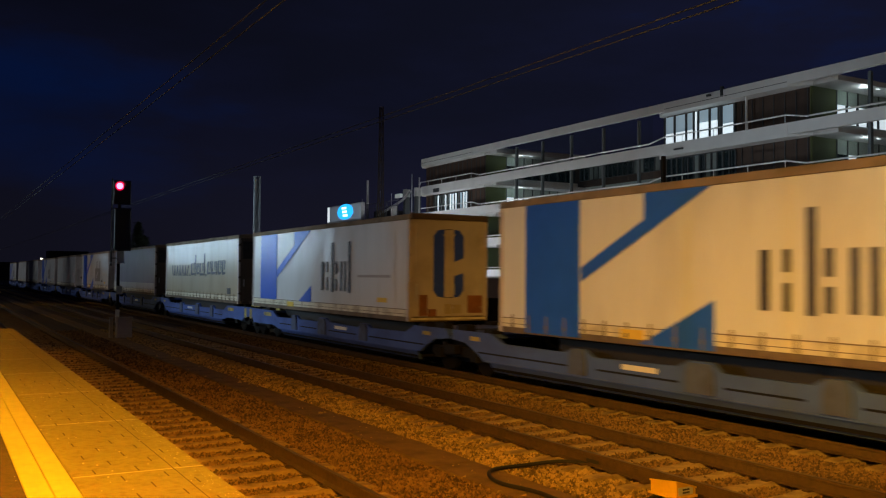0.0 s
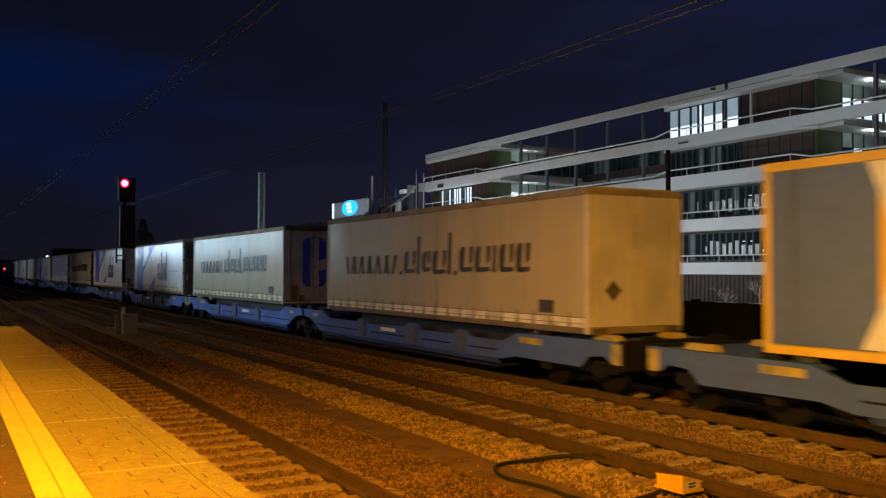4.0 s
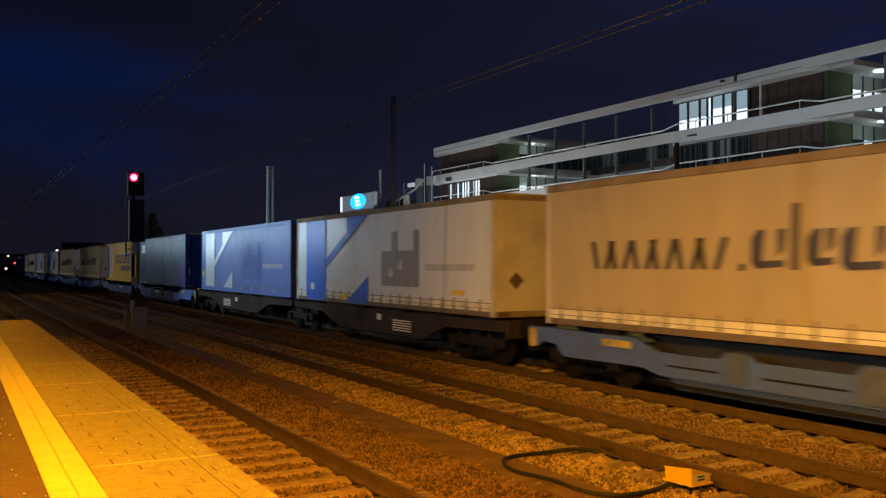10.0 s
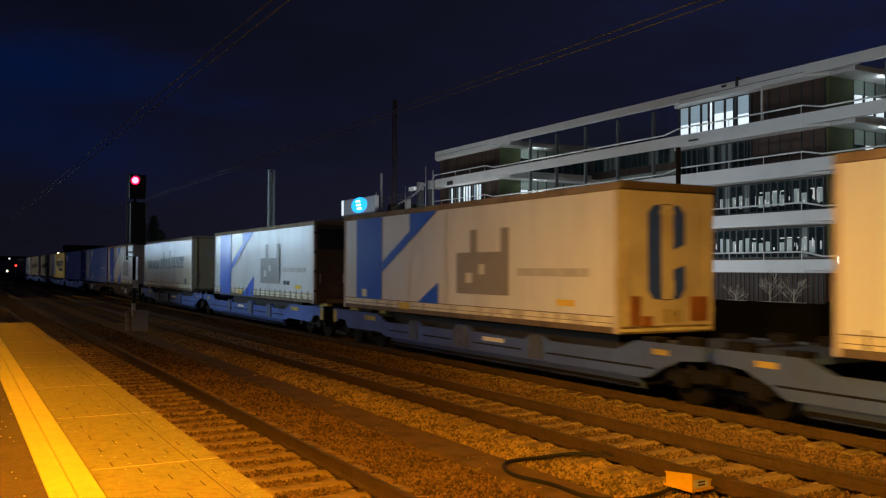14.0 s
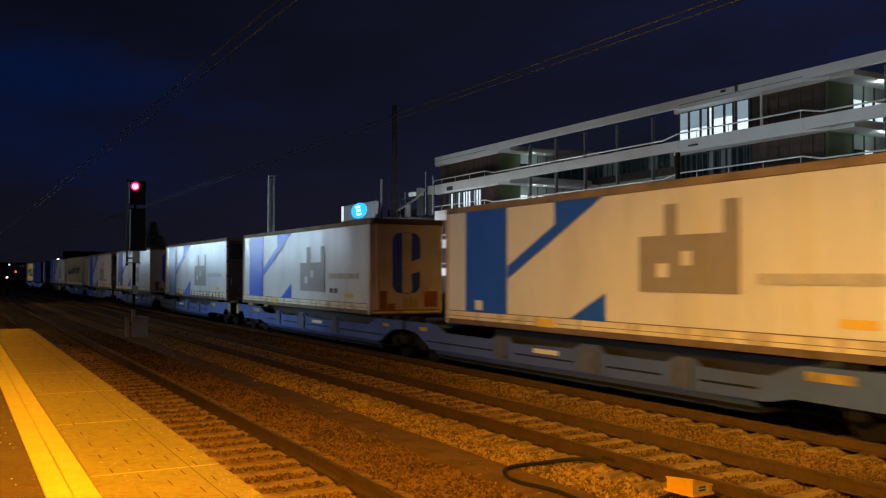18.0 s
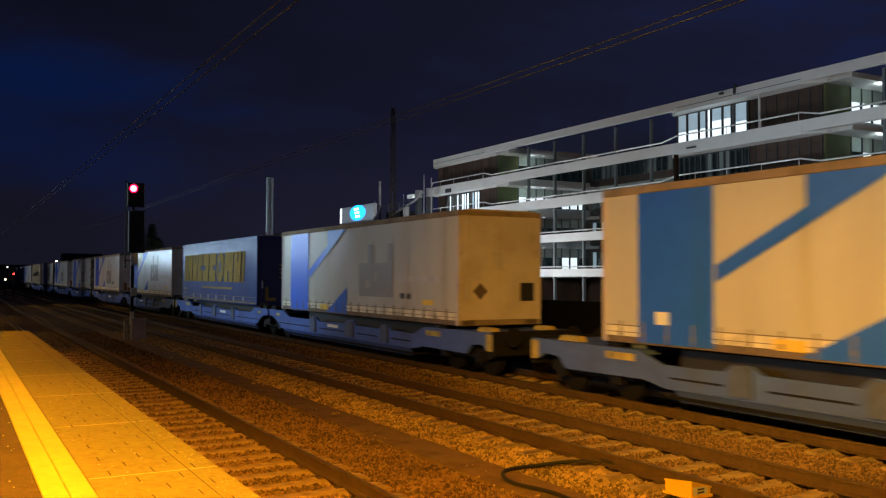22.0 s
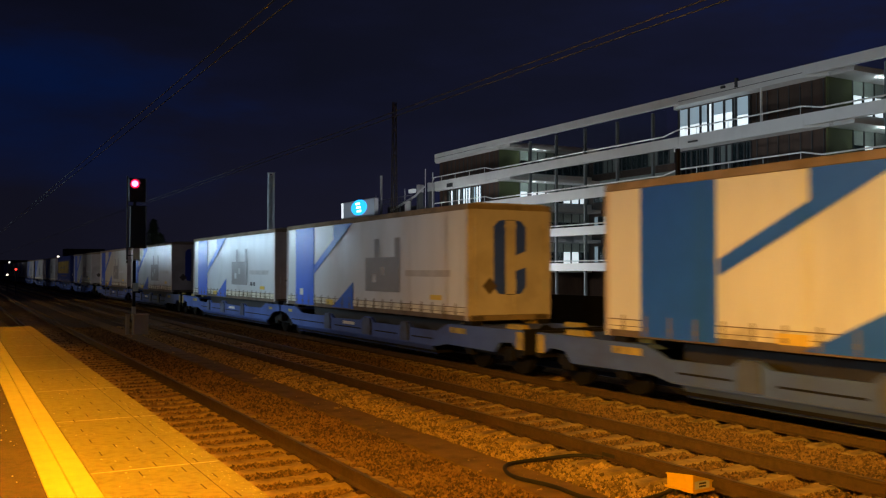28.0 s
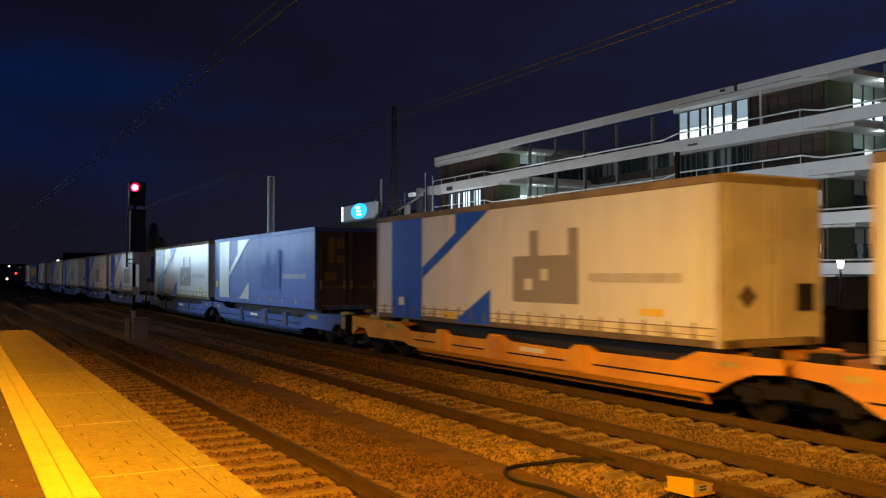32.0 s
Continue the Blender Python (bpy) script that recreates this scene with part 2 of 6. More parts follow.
M_DOOR = mat("white_door", (0.54, 0.46, 0.42), 0.5, var=0.1, scale=3, dirt=(0.34, 0.26, 0.20), dirt_amount=0.5)
M_RUSTRED = mat("rust_red_fitting", (0.30, 0.11, 0.03), 0.6, var=0.25, scale=5, dirt=GRIME, dirt_amount=0.5)
M_DOORDARK = mat("brown_door", (0.10, 0.07, 0.05), 0.55, var=0.2, scale=3, dirt=GRIME, dirt_amount=0.5)
M_WAGON = mat("blue_grey_wagon_paint", (0.068, 0.112, 0.315), 0.6, spec=0.25, var=0.16, scale=3, bump=0.1, bscale=20, dirt=(0.066, 0.070, 0.115), dirt_amount=0.6, stretch=(1, 0.5, 1))
M_WAGONORANGE = mat("orange_wagon_paint", (0.70, 0.30, 0.012), 0.5, var=0.12, scale=3, bump=0.1, bscale=20, dirt=(0.25, 0.08, 0.02), dirt_amount=0.5, stretch=(1, 0.5, 1))
M_WAGONBROWN = mat("brown_wagon_paint", (0.032, 0.020, 0.013), 0.7, var=0.3, scale=3, dirt=(0.02, 0.016, 0.013), dirt_amount=0.7, spec=0.25)
M_SADDLE = mat("grimy_saddle", (0.07, 0.085, 0.14), 0.6, var=0.25, scale=6, dirt=(0.06, 0.05, 0.04), dirt_amount=0.7)
M_STEEL = mat("dark_greasy_steel", (0.012, 0.010, 0.009), 0.7, 0.2, var=0.3, scale=8, spec=0.25)
M_WHEEL = mat("wheel_steel", (0.012, 0.010, 0.008), 0.7, 0.2, var=0.25, scale=10, spec=0.25)
M_RUST = mat("rusty_rail", (0.095, 0.054, 0.021), 0.8, 0.1, var=0.35, scale=12, bump=0.2)
M_RAILTOP = mat("worn_rail_head", (0.15, 0.095, 0.05), 0.5, 0.5, var=0.25, scale=14, stretch=(1, 0.05, 1))
M_RAILSHINE = mat("polished_rail_head", (0.20, 0.19, 0.18), 0.28, 0.9, var=0.15, scale=14, stretch=(1, 0.05, 1))
M_SLEEPER = mat("concrete_sleeper", (0.42, 0.285, 0.12), 0.85, var=0.28, scale=9, bump=0.4, bscale=50, dirt=(0.13, 0.085, 0.045), dirt_amount=0.7)
M_SLEEPEROLD = mat("old_sleeper", (0.40, 0.25, 0.10), 0.9, var=0.3, scale=9, bump=0.5, bscale=40, dirt=(0.12, 0.075, 0.035), dirt_amount=0.7)
M_BALLAST = mat("ballast_bed", (0.100, 0.056, 0.021), 0.95, var=0.5, scale=24, bump=1.0, bscale=26, dirt=(0.05, 0.03, 0.017), dirt_amount=0.5)
M_STONE = mat("ballast_stone", (0.37, 0.235, 0.082), 0.85, var=0.6, scale=7, island=True)
# darker copy of the stone: the weaker light towards the train, put into colour
M_STONESHADED = mat("shaded_ballast_stone", (0.185, 0.105, 0.036), 0.9, var=0.6, scale=7, island=True)
M_STONERED = mat("rusty_ballast_stone", (0.20, 0.107, 0.037), 0.88, var=0.6, scale=7, island=True)
M_SOIL = mat("dark_soil", (0.055, 0.042, 0.03), 0.95, var=0.4, scale=3, bump=0.6, bscale=20)
M_PATH = mat("trough_cover", (0.215, 0.122, 0.036), 0.85, var=0.22, scale=5, bump=0.3, bscale=40, dirt=(0.09, 0.055, 0.03), dirt_amount=0.6)
M_SLAB = mat("platform_slab", (0.37, 0.295, 0.038), 0.5, var=0.20, scale=26, bump=0.35, bscale=140, dirt=(0.25, 0.18, 0.022), dirt_amount=0.6)
M_JOINT = mat("joint_filler", (0.78, 0.66, 0.36), 0.7, var=0.2, scale=12)
M_SLOT = mat("dark_joint", (0.16, 0.11, 0.04), 0.9, var=0.2)
M_TACTILE = mat("pale_tactile_tile", (0.78, 0.64, 0.07), 0.45, var=0.08, scale=8, bump=0.15, bscale=120, dirt=(0.5, 0.4, 0.12), dirt_amount=0.35)
M_ASPHALT = mat("platform_asphalt", (0.14, 0.088, 0.022), 0.7, var=0.35, scale=18, bump=0.5, bscale=150)
M_CONCRETE = mat("concrete", (0.30, 0.28, 0.25), 0.85, var=0.2, scale=4, bump=0.3, bscale=40)
M_BOXYELLOW = mat("yellow_enamel", (0.82, 0.50, 0.03), 0.45, var=0.08, scale=10, dirt=(0.4, 0.22, 0.02), dirt_amount=0.3)
M_PALE = mat("pale_plate", (0.70, 0.66, 0.55), 0.5, var=0.08)
M_BLACK = mat("black_rubber", (0.018, 0.016, 0.015), 0.6, var=0.2)
M_SIGNAL = mat("signal_board_black", (0.012, 0.012, 0.013), 0.6, var=0.2)
M_GALV = mat("galvanised_steel", (0.42, 0.42, 0.41), 0.5, 0.5, var=0.15, scale=8)
M_CABINET = mat("grey_cabinet_and_lit_bark", (0.60, 0.53, 0.40), 0.6, var=0.12, scale=5, dirt=(0.2, 0.16, 0.1), dirt_amount=0.4)
M_FACADE = mat("white_facade_panel", (0.72, 0.72, 0.71), 0.55, var=0.06, scale=0.8, dirt=(0.5, 0.5, 0.48), dirt_amount=0.3)
M_CLAD = mat("dark_timber_cladding", (0.055, 0.030, 0.018), 0.7, var=0.35, scale=3, stretch=(1, 6, 0.3))
M_GREENWALL = mat("green_wall_panel", (0.075, 0.092, 0.022), 0.7, var=0.2, scale=0.8)
M_MULLION = mat("window_mullion", (0.06, 0.065, 0.07), 0.5, 0.4, var=0.1)
M_RAILING = mat("white_handrail", (0.75, 0.75, 0.74), 0.4, 0.2, var=0.05)
M_DARKGLASS = glass("dark_window_glass", (0.02, 0.035, 0.04), 0.72)
M_SCREEN = glass("screen_glass", (0.02, 0.04, 0.05), 0.10)
M_BLIND = mat("grey_blind", (0.17, 0.20, 0.19), 0.8, var=0.2, scale=2)
M_COLUMN = mat("grey_column", (0.13, 0.15, 0.16), 0.6, var=0.1)
M_LINTEL = mat("lintel_panel", (0.33, 0.39, 0.37), 0.7, var=0.12, scale=0.7)
M_GROUNDWALL = mat("ground_floor_wall", (0.05, 0.048, 0.045), 0.8, var=0.25, scale=1.5)
M_LIT = glow("lit_office_window", (0.80, 0.93, 1.0), 1.05)
M_LITDIM = glow("lit_blind_window", (0.42, 0.56, 0.66), 0.34)
M_LITWARM = glow("warm_office_window", (0.95, 0.92, 0.86), 0.30)
M_ROOM = glow("lit_room_wall", (0.78, 0.80, 0.76), 0.13)
M_ROOMDIM = glow("dim_room_wall", (0.55, 0.62, 0.60), 0.045)
M_TUBE = glow("ceiling_tube", (0.9, 0.97, 1.0), 2.2)
M_ROOFDARK = mat("dark_roofing", (0.06, 0.06, 0.065), 0.8, var=0.2, scale=1)
M_HEDGE = mat("dark_noise_barrier", (0.008, 0.008, 0.008), 0.9, var=0.3, scale=2, spec=0.1)
# the rooftop cabinet is no lamp: a faint glow stands for light on it
M_PALEUNIT = glow("glowing_cabinet_face", (0.75, 0.80, 0.78), 0.16)
M_MAST = mat("pale_mast_paint", (0.72, 0.72, 0.71), 0.5, var=0.12, scale=5, dirt=(0.4, 0.4, 0.4), dirt_amount=0.4)
M_WIRE = mat("dull_wire", (0.06, 0.056, 0.05), 0.8, 0.1, var=0.15, spec=0.15)
M_BARK = mat("bark", (0.10, 0.07, 0.05), 0.9, var=0.3, scale=14, bump=0.4)
M_LEAF = mat("dark_leaf", (0.03, 0.045, 0.02), 0.7, var=0.4, scale=4, island=True)

# ---------------------------------------------------------------- mesh helpers


def part(name, bm, material, parent=None, label="", smooth=False):
    me = bpy.data.meshes.new(name)
    bmesh.ops.recalc_face_normals(bm, faces=bm.faces)
    bm.to_mesh(me)
    bm.free()
    if smooth:
        for p in me.polygons:
            p.use_smooth = True
    me.materials.append(material)
    ob = new(name, me)
    if parent:
        ob.parent = parent
    if label:
        tagged(ob, label)
    return ob


def share(ob, name, parent, at):
    """Another object on the same mesh, at a place in the parent's space."""
    o = new(name, ob.data)
    o.parent = parent
    o.location = at
    return o


def thing(name, at, label, category, group="", kind=""):
    e = new(name)
    e.empty_display_size = 0.3
    e.location = at
    return tagged(e, label, category, group, kind)


def box(bm, x0, x1, y0, y1, z0, z1, bevel=0.0):
    vs = [bm.verts.new((x, y, z)) for x in (x0, x1) for y in (y0, y1) for z in (z0, z1)]
    fs = [bm.faces.new([vs[i] for i in f]) for f in ((0, 1, 3, 2), (4, 6, 7, 5), (0, 4, 5, 1), (2, 3, 7, 6), (0, 2, 6, 4), (1, 5, 7, 3))]
    if bevel:
        es = list({e for f in fs for e in f.edges})
        bmesh.ops.bevel(bm, geom=es, offset=bevel, segments=1, affect="EDGES")
    return bm


def boxes(*rows, bevel=0.0):
    bm = bmesh.new()
    for r in rows:
        box(bm, *r, bevel=bevel)
    return bm


def prism(bm, pts, axis, lo, hi):
    """Extrude a polygon: pts are (y, z) for axis x, (x, z) for y, (x, y) for z."""
    def at(p, h):
        return {"x": (h, p[0], p[1]), "y": (p[0], h, p[1]), "z": (p[0], p[1], h)}[axis]
    a = [bm.verts.new(at(p, lo)) for p in pts]
    b = [bm.verts.new(at(p, hi)) for p in pts]
    bm.faces.new(a), bm.faces.new(b[::-1])
    for i in range(len(pts)):
        j = (i + 1) % len(pts)
        bm.faces.new((a[i], a[j], b[j], b[i]))
    return bm


def tube(bm, p0, p1, r, n=10, r1=None):
    p0, p1 = Vector(p0), Vector(p1)
    d = p1 - p0
    q = d.to_track_quat("Z", "Y").to_matrix()
    r1 = r if r1 is None else r1
    a = [bm.verts.new(p0 + q @ Vector((r * math.cos(k * 2 * math.pi / n), r * math.sin(k * 2 * math.pi / n), 0))) for k in range(n)]
    b = [bm.verts.new(p1 + q @ Vector((r1 * math.cos(k * 2 * math.pi / n), r1 * math.sin(k * 2 * math.pi / n), 0))) for k in range(n)]
    bm.faces.new(a[::-1]), bm.faces.new(b)
    for i in range(n):
        j = (i + 1) % n
        bm.faces.new((a[i], a[j], b[j], b[i]))
    return bm


def tubes(*rows, n=8):
    bm = bmesh.new()
    for p0, p1, r in rows:
        tube(bm, p0, p1, r, n)
    return bm


def chain(bm, pts, r, n=8):
    for a, b in zip(pts, pts[1:]):
        tube(bm, a, b, r, n)
    return bm


# ---------------------------------------------------------------- ground and tracks
PITCH = 0.6315                          # from sleeper to sleeper
FIRST = {X1: 2.81, X2: 3.006, X3: 2.869}

ground = part("ground", boxes((-1500, 2500, -1500, 3500, -1.2, -0.62)), M_SOIL)
tagged(ground, "dark soil and gravel reaching to the horizon", "ground", kind="structure")


def ballast_bed():
    """One bed under the three tracks, heaped a little between the sleepers."""
    bm = bmesh.new()
    xs = np.arange(1.9, 16.01, 0.28)
    ys = np.concatenate([np.arange(-30, 3, 3.0), np.arange(3, 26, 0.28), np.arange(26, 80, 2.0), np.arange(80, 521, 20.0)])
    grid = []
    for y in ys:
        row = []
        for x in xs:
            z = -0.235 + 0.03 * noise.noise((x * 1.3, y * 1.3, 0.0)) + 0.012 * noise.noise((x * 6, y * 6, 4.0))
            if min(abs(x - X1), abs(x - X2), abs(x - X3)) < 1.35:
                z -= 0.02
            elif 4.9 < x < 7.5:
                z -= 0.03
            if x > 14.6:
                z -= (x - 14.6) * 0.3
            row.append(bm.verts.new((x, y, z)))
        grid.append(row)
    for i in range(len(ys) - 1):
        for j in range(len(xs) - 1):
            bm.faces.new((grid[i][j], grid[i][j + 1], grid[i + 1][j + 1], grid[i + 1][j]))
    return bm


bed = part("ballast", ballast_bed(), M_BALLAST, smooth=True)
tagged(bed, "brown crushed stone ballast between and under the tracks", "ballast", kind="structure")

RAIL = [(-0.075, -0.172), (0.075, -0.172), (0.075, -0.160), (0.014, -0.138), (0.010, -0.045), (0.036, -0.035), (0.036, -0.006), (0.028, 0.0),
        (-0.028, 0.0), (-0.036, -0.006), (-0.036, -0.035), (-0.010, -0.045), (-0.014, -0.138), (-0.075, -0.160)]


def rail_mesh(x):
    bm = bmesh.new()
    prism(bm, [(x + a, b) for a, b in RAIL], "y", -40, 600)
    return bm


def rail_track(xc, first, material, head, name, label):
    t = thing(name, (0, 0, 0), label, "railway track", kind="structure")
    for s in (-0.7525, 0.7525):
        r = part("rail", rail_mesh(xc + s), M_RUST, t, "rusty brown steel rail with a worn head")
        part("rail_head", boxes((xc + s - 0.026, xc + s + 0.026, -40, 600, 0.0005, 0.003)), head, r)
    # sleepers: shallow, tapered concrete beams with sloping shoulders
    bm = bmesh.new()
    prof = [(-1.3, -0.27), (-1.3, -0.22), (-1.24, -0.185), (-0.95, -0.172), (-0.55, -0.172), (-0.35, -0.20), (0.35, -0.20), (0.55, -0.172), (0.95, -0.172),
            (1.24, -0.185), (1.3, -0.22), (1.3, -0.27)]
    prism(bm, prof, "y", -0.13, 0.13)
    for v in bm.verts:
        if v.co.z > -0.25:
            v.co.y *= 0.82
    s0 = part("sleeper", bm, material, t)
    s0.location = (xc, first, 0)
    k = 1
    y = first
    while y < 52:
        y = first + PITCH * k
        o = share(s0, "sleeper", t, (xc, y, 0.006 * math.sin(k * 2.7)))
        o.rotation_euler = (0, 0, 0.012 * math.sin(k * 1.9))
        k += 1
    far = bmesh.new()
    while y < 200:
        y += PITCH
        box(far, xc - 1.3, xc + 1.3, y - 0.11, y + 0.11, -0.3, -0.175)
    y = first
    while y > -6:
        y -= PITCH
        box(far, xc - 1.3, xc + 1.3, y - 0.11, y + 0.11, -0.3, -0.175)
    tagged(part("sleepers_beyond", far, material, t), kind="stuff")
    clips = bmesh.new()
    y = first
    while y < 45:
        for s in (-0.7525, 0.7525):
            for d in (-0.12, 0.12):
                box(clips, xc + s + d - 0.045, xc + s + d + 0.045, y - 0.045, y + 0.045, -0.172, -0.145)
        y += PITCH
    tagged(part("rail_fastening", clips, M_RUST, t), kind="stuff")
    return t


rail_track(X1, FIRST[X1], M_SLEEPEROLD, M_RAILTOP, "track_1", "platform-side railway track with old brown sleepers in ballast")
rail_track(X2, FIRST[X2], M_SLEEPER, M_RAILTOP, "track_2", "middle railway track with pale concrete sleepers in ballast")
rail_track(X3, FIRST[X3], M_SLEEPER, M_RAILSHINE, "track_3", "railway track carrying the train on concrete sleepers")


def scatter_stones(name, count, x0, x1, y0, y1, size, seed, material, power=1.0):
    """Many small angular stones in one mesh."""
    r = np.random.RandomState(seed)
    base = np.array([(1, 0, 0), (-1, 0, 0), (0, 1, 0), (0, -1, 0), (0, 0, 1), (0, 0, -1)], float)
    tri = np.array([(0, 2, 4), (2, 1, 4), (1, 3, 4), (3, 0, 4), (2, 0, 5), (1, 2, 5), (3, 1, 5), (0, 3, 5)])
    x = r.uniform(x0, x1, count)
    y = y0 + (y1 - y0) * r.uniform(0, 1, count) ** power
    keep = np.ones(count, bool)
    for xc in (X1, X2, X3):
        for s in (-0.7525, 0.7525):
            keep &= np.abs(x - xc - s) > 0.10
    keep &= ~((x > 6.08) & (x < 6.86) & (r.uniform(0, 1, count) > 0.04))
    for xc, f in FIRST.items():
        on = (np.abs(x - xc) < 1.32) & (np.abs(((y - f + PITCH / 2) % PITCH) - PITCH / 2) < 0.135)
        keep &= ~(on & (r.uniform(0, 1, count) > 0.04))
    x, y = x[keep], y[keep]
    n = len(x)
    s = size * r.uniform(0.55, 1.35, (n, 1, 1)) * r.uniform(0.6, 1.2, (n, 1, 3))
    v = base[None] + r.uniform(-0.35, 0.35, (n, 6, 3))
    v = v * s
    a, b = r.uniform(0, 6.28, n), r.uniform(-0.6, 0.6, n)
    ca, sa, cb, sb = np.cos(a), np.sin(a), np.cos(b), np.sin(b)
    rot = np.stack([np.stack([ca * cb, -sa, ca * sb], -1), np.stack([sa * cb, ca, sa * sb], -1), np.stack([-sb, 0 * a, cb], -1)], -2)
    v = np.einsum("nij,nkj->nki", rot, v)
    z = -0.215 + r.uniform(-0.012, 0.022, n) - np.where(np.minimum(np.minimum(abs(x - X1), abs(x - X2)), abs(x - X3)) < 1.35, np.where(x > 6, 0.012, 0.022), np.where(x < 7.5, 0.025, 0))
    v += np.stack([x, y, z], -1)[:, None]
    f = (tri[None] + 6 * np.arange(n)[:, None, None]).reshape(-1, 3)
    me = bpy.data.meshes.new(name)
    me.from_pydata(v.reshape(-1, 3).tolist(), [], f.tolist())
    me.materials.append(material)
    return tagged(new(name, me), "angular brown ballast stones lying between the rails", "ballast", kind="stuff")


scatter_stones("ballast_stones", 56000, 2.3, 6.15, 3.5, 15.0, 0.027, 3, M_STONERED)
scatter_stones("ballast_stones", 32000, 6.15, 8.05, 3.5, 16.0, 0.030, 4, M_STONE)
scatter_stones("ballast_stones", 56000, 8.05, 11.7, 3.5, 15.0, 0.028, 7, M_STONESHADED)
scatter_stones("ballast_stones", 26000, 2.3, 6.15, 15.0, 45.0, 0.040, 5, M_STONERED, 1.6)
scatter_stones("ballast_stones", 16000, 6.15, 8.05, 16.0, 45.0, 0.042, 6, M_STONE, 1.6)
scatter_stones("ballast_stones", 26000, 8.05, 12.0, 15.0, 45.0, 0.040, 8, M_STONESHADED, 1.6)


def shade_wall():
    """A plain wall added out of view; it keeps the cold side lamps off the ground."""
    t = thing("wall_rear", (0, 0, 0), "plain dark boundary wall behind the platforms", "wall", kind="structure")
    part("wall_panel", boxes((-8.3, -8.0, -40, 260, -0.62, 3.75)), M_CONCRETE, t)
    part("coping", boxes((-8.36, -7.94, -40, 260, 3.75, 3.85), bevel=0.01), M_CONCRETE, t)


shade_wall()


def trough():
    t = thing("cable_trough", (0, 0, 0), "flat brown concrete cable trough covers between two tracks", "cable trough", kind="structure")
    bm = boxes((6.14, 6.80, 0.0, 0.986, -0.32, -0.205))
    first = part("cover", bm, M_PATH, t)
    first.location = (0, 3, 0)
    for k in range(1, 52):
        o = share(first, "cover", t, (0.01 * math.sin(k * 2.3), 3 + k, 0.004 * math.sin(k * 1.7)))
    far = part("cover_run", boxes((6.14, 6.80, 55, 300, -0.32, -0.207)), M_PATH, t)
    return t


trough()

# ---------------------------------------------------------------- platform
PLAT, SLAB = 0.741, 2.894


def platform():
    p = thing("platform", (0, 0, 0), "long platform of concrete edge slabs with a pale tactile strip", "platform", kind="structure")
    body = boxes((-14, 2.04, -60, 30.37, -0.7, PLAT - 0.06))
    part("platform_wall", body, M_CONCRETE, p, "grimy concrete platform wall")
    part("platform_asphalt", boxes((-14, 0.645, -60, 30.42, PLAT - 0.059, PLAT - 0.004)), M_ASPHALT, p, "dark brown paved surface")
    y = 10.952 - SLAB * 4
    s0 = None
    while y < 30.1:
        hi = min(SLAB - 0.015, 30.48 - y)
        if s0 is None or hi < SLAB - 0.02:
            bm = boxes((1.035, 2.13, 0, hi, -0.075, 0), bevel=0.008)
            ob = part("edge_slab", bm, M_SLAB, p)
            ob.location = (0, y, PLAT)
            s0 = s0 or ob
        else:
            share(s0, "edge_slab", p, (0, y, PLAT))
        y += SLAB
    tagged(part("edge_slab_run", boxes((1.035, 2.13, -60, 10.952 - SLAB * 4 - 0.015, PLAT - 0.075, PLAT)), M_SLAB, p), kind="stuff")
    # joint filler between the slabs
    y = 10.952 - SLAB * 4
    bm = bmesh.new()
    while y < 30:
        box(bm, 1.04, 2.12, y - 0.020, y + 0.002, PLAT - 0.05, PLAT + 0.0012)
        y += SLAB
    part("slab_joint", bm, M_JOINT, p)
    # short dark slots in the slabs
    bm = bmesh.new()
    r = random.Random(4)
    for col in range(5):
        x = 1.225 + 0.178 * col
        yy = 2.0 + (0.34 if col % 2 else 0)
        while yy < 16:
            if r.random() < 0.7:
                box(bm, x - 0.006, x + 0.006, yy - 0.11, yy + 0.08, PLAT - 0.02, PLAT + 0.0015)
            yy += 0.69
    part("drain_slot", bm, M_SLOT, p)
    part("edge_groove", boxes((1.858, 1.866, -8, 30.2, PLAT - 0.02, PLAT + 0.0015)), M_SLOT, p)
    # tactile strip: two rows of tiles with a groove between
    t0 = part("tactile_tile", boxes((0, 0.178, 0.002, 1.445, -0.06, 0.004), bevel=0.004), M_TACTILE, p, "pale ribbed tactile tile")
    t0.location = (0.65, -0.7, PLAT)
    for k in range(0, 18):
        for x in (0.65, 0.842):
            if k or x > 0.7:
                share(t0, "tactile_tile", p, (x, -0.7 + 1.447 * k, PLAT))
    tagged(part("tactile_run", boxes((0.65, 0.828, -60, -0.71, PLAT - 0.05, PLAT + 0.004), (0.842, 1.02, -60, -0.71, PLAT - 0.05, PLAT + 0.004)), M_TACTILE, p), kind="stuff")
    return p


platform()


def grit():
    """Specks of grit on the asphalt, coloured pale to stand for their glitter."""
    r = random.Random(9)
    bm = bmesh.new()
    for k in range(560):
        x, y, s = r.uniform(-1.5, 2.1), 3.5 + 12 * r.random() ** 1.5, r.uniform(0.002, 0.008)
        if 0.62 < x < 1.04:
            continue
        z = PLAT - 0.004 if x < 0.65 else PLAT
        box(bm, x - s, x + s, y - s * 1.3, y + s * 1.3, z, z + s * 0.8)
    for k in range(260):
        x, y, s = r.uniform(1.88, 2.12), 3.4 + 9 * r.random() ** 1.4, r.uniform(0.0015, 0.005)
        box(bm, x - s, x + s, y - s * 1.3, y + s * 1.3, PLAT, PLAT + s * 0.8)
    ob = part("grit", bm, M_JOINT)
    tagged(ob, "grit scattered on the platform asphalt, pale to stand for its glitter", "grit", kind="stuff")


grit()


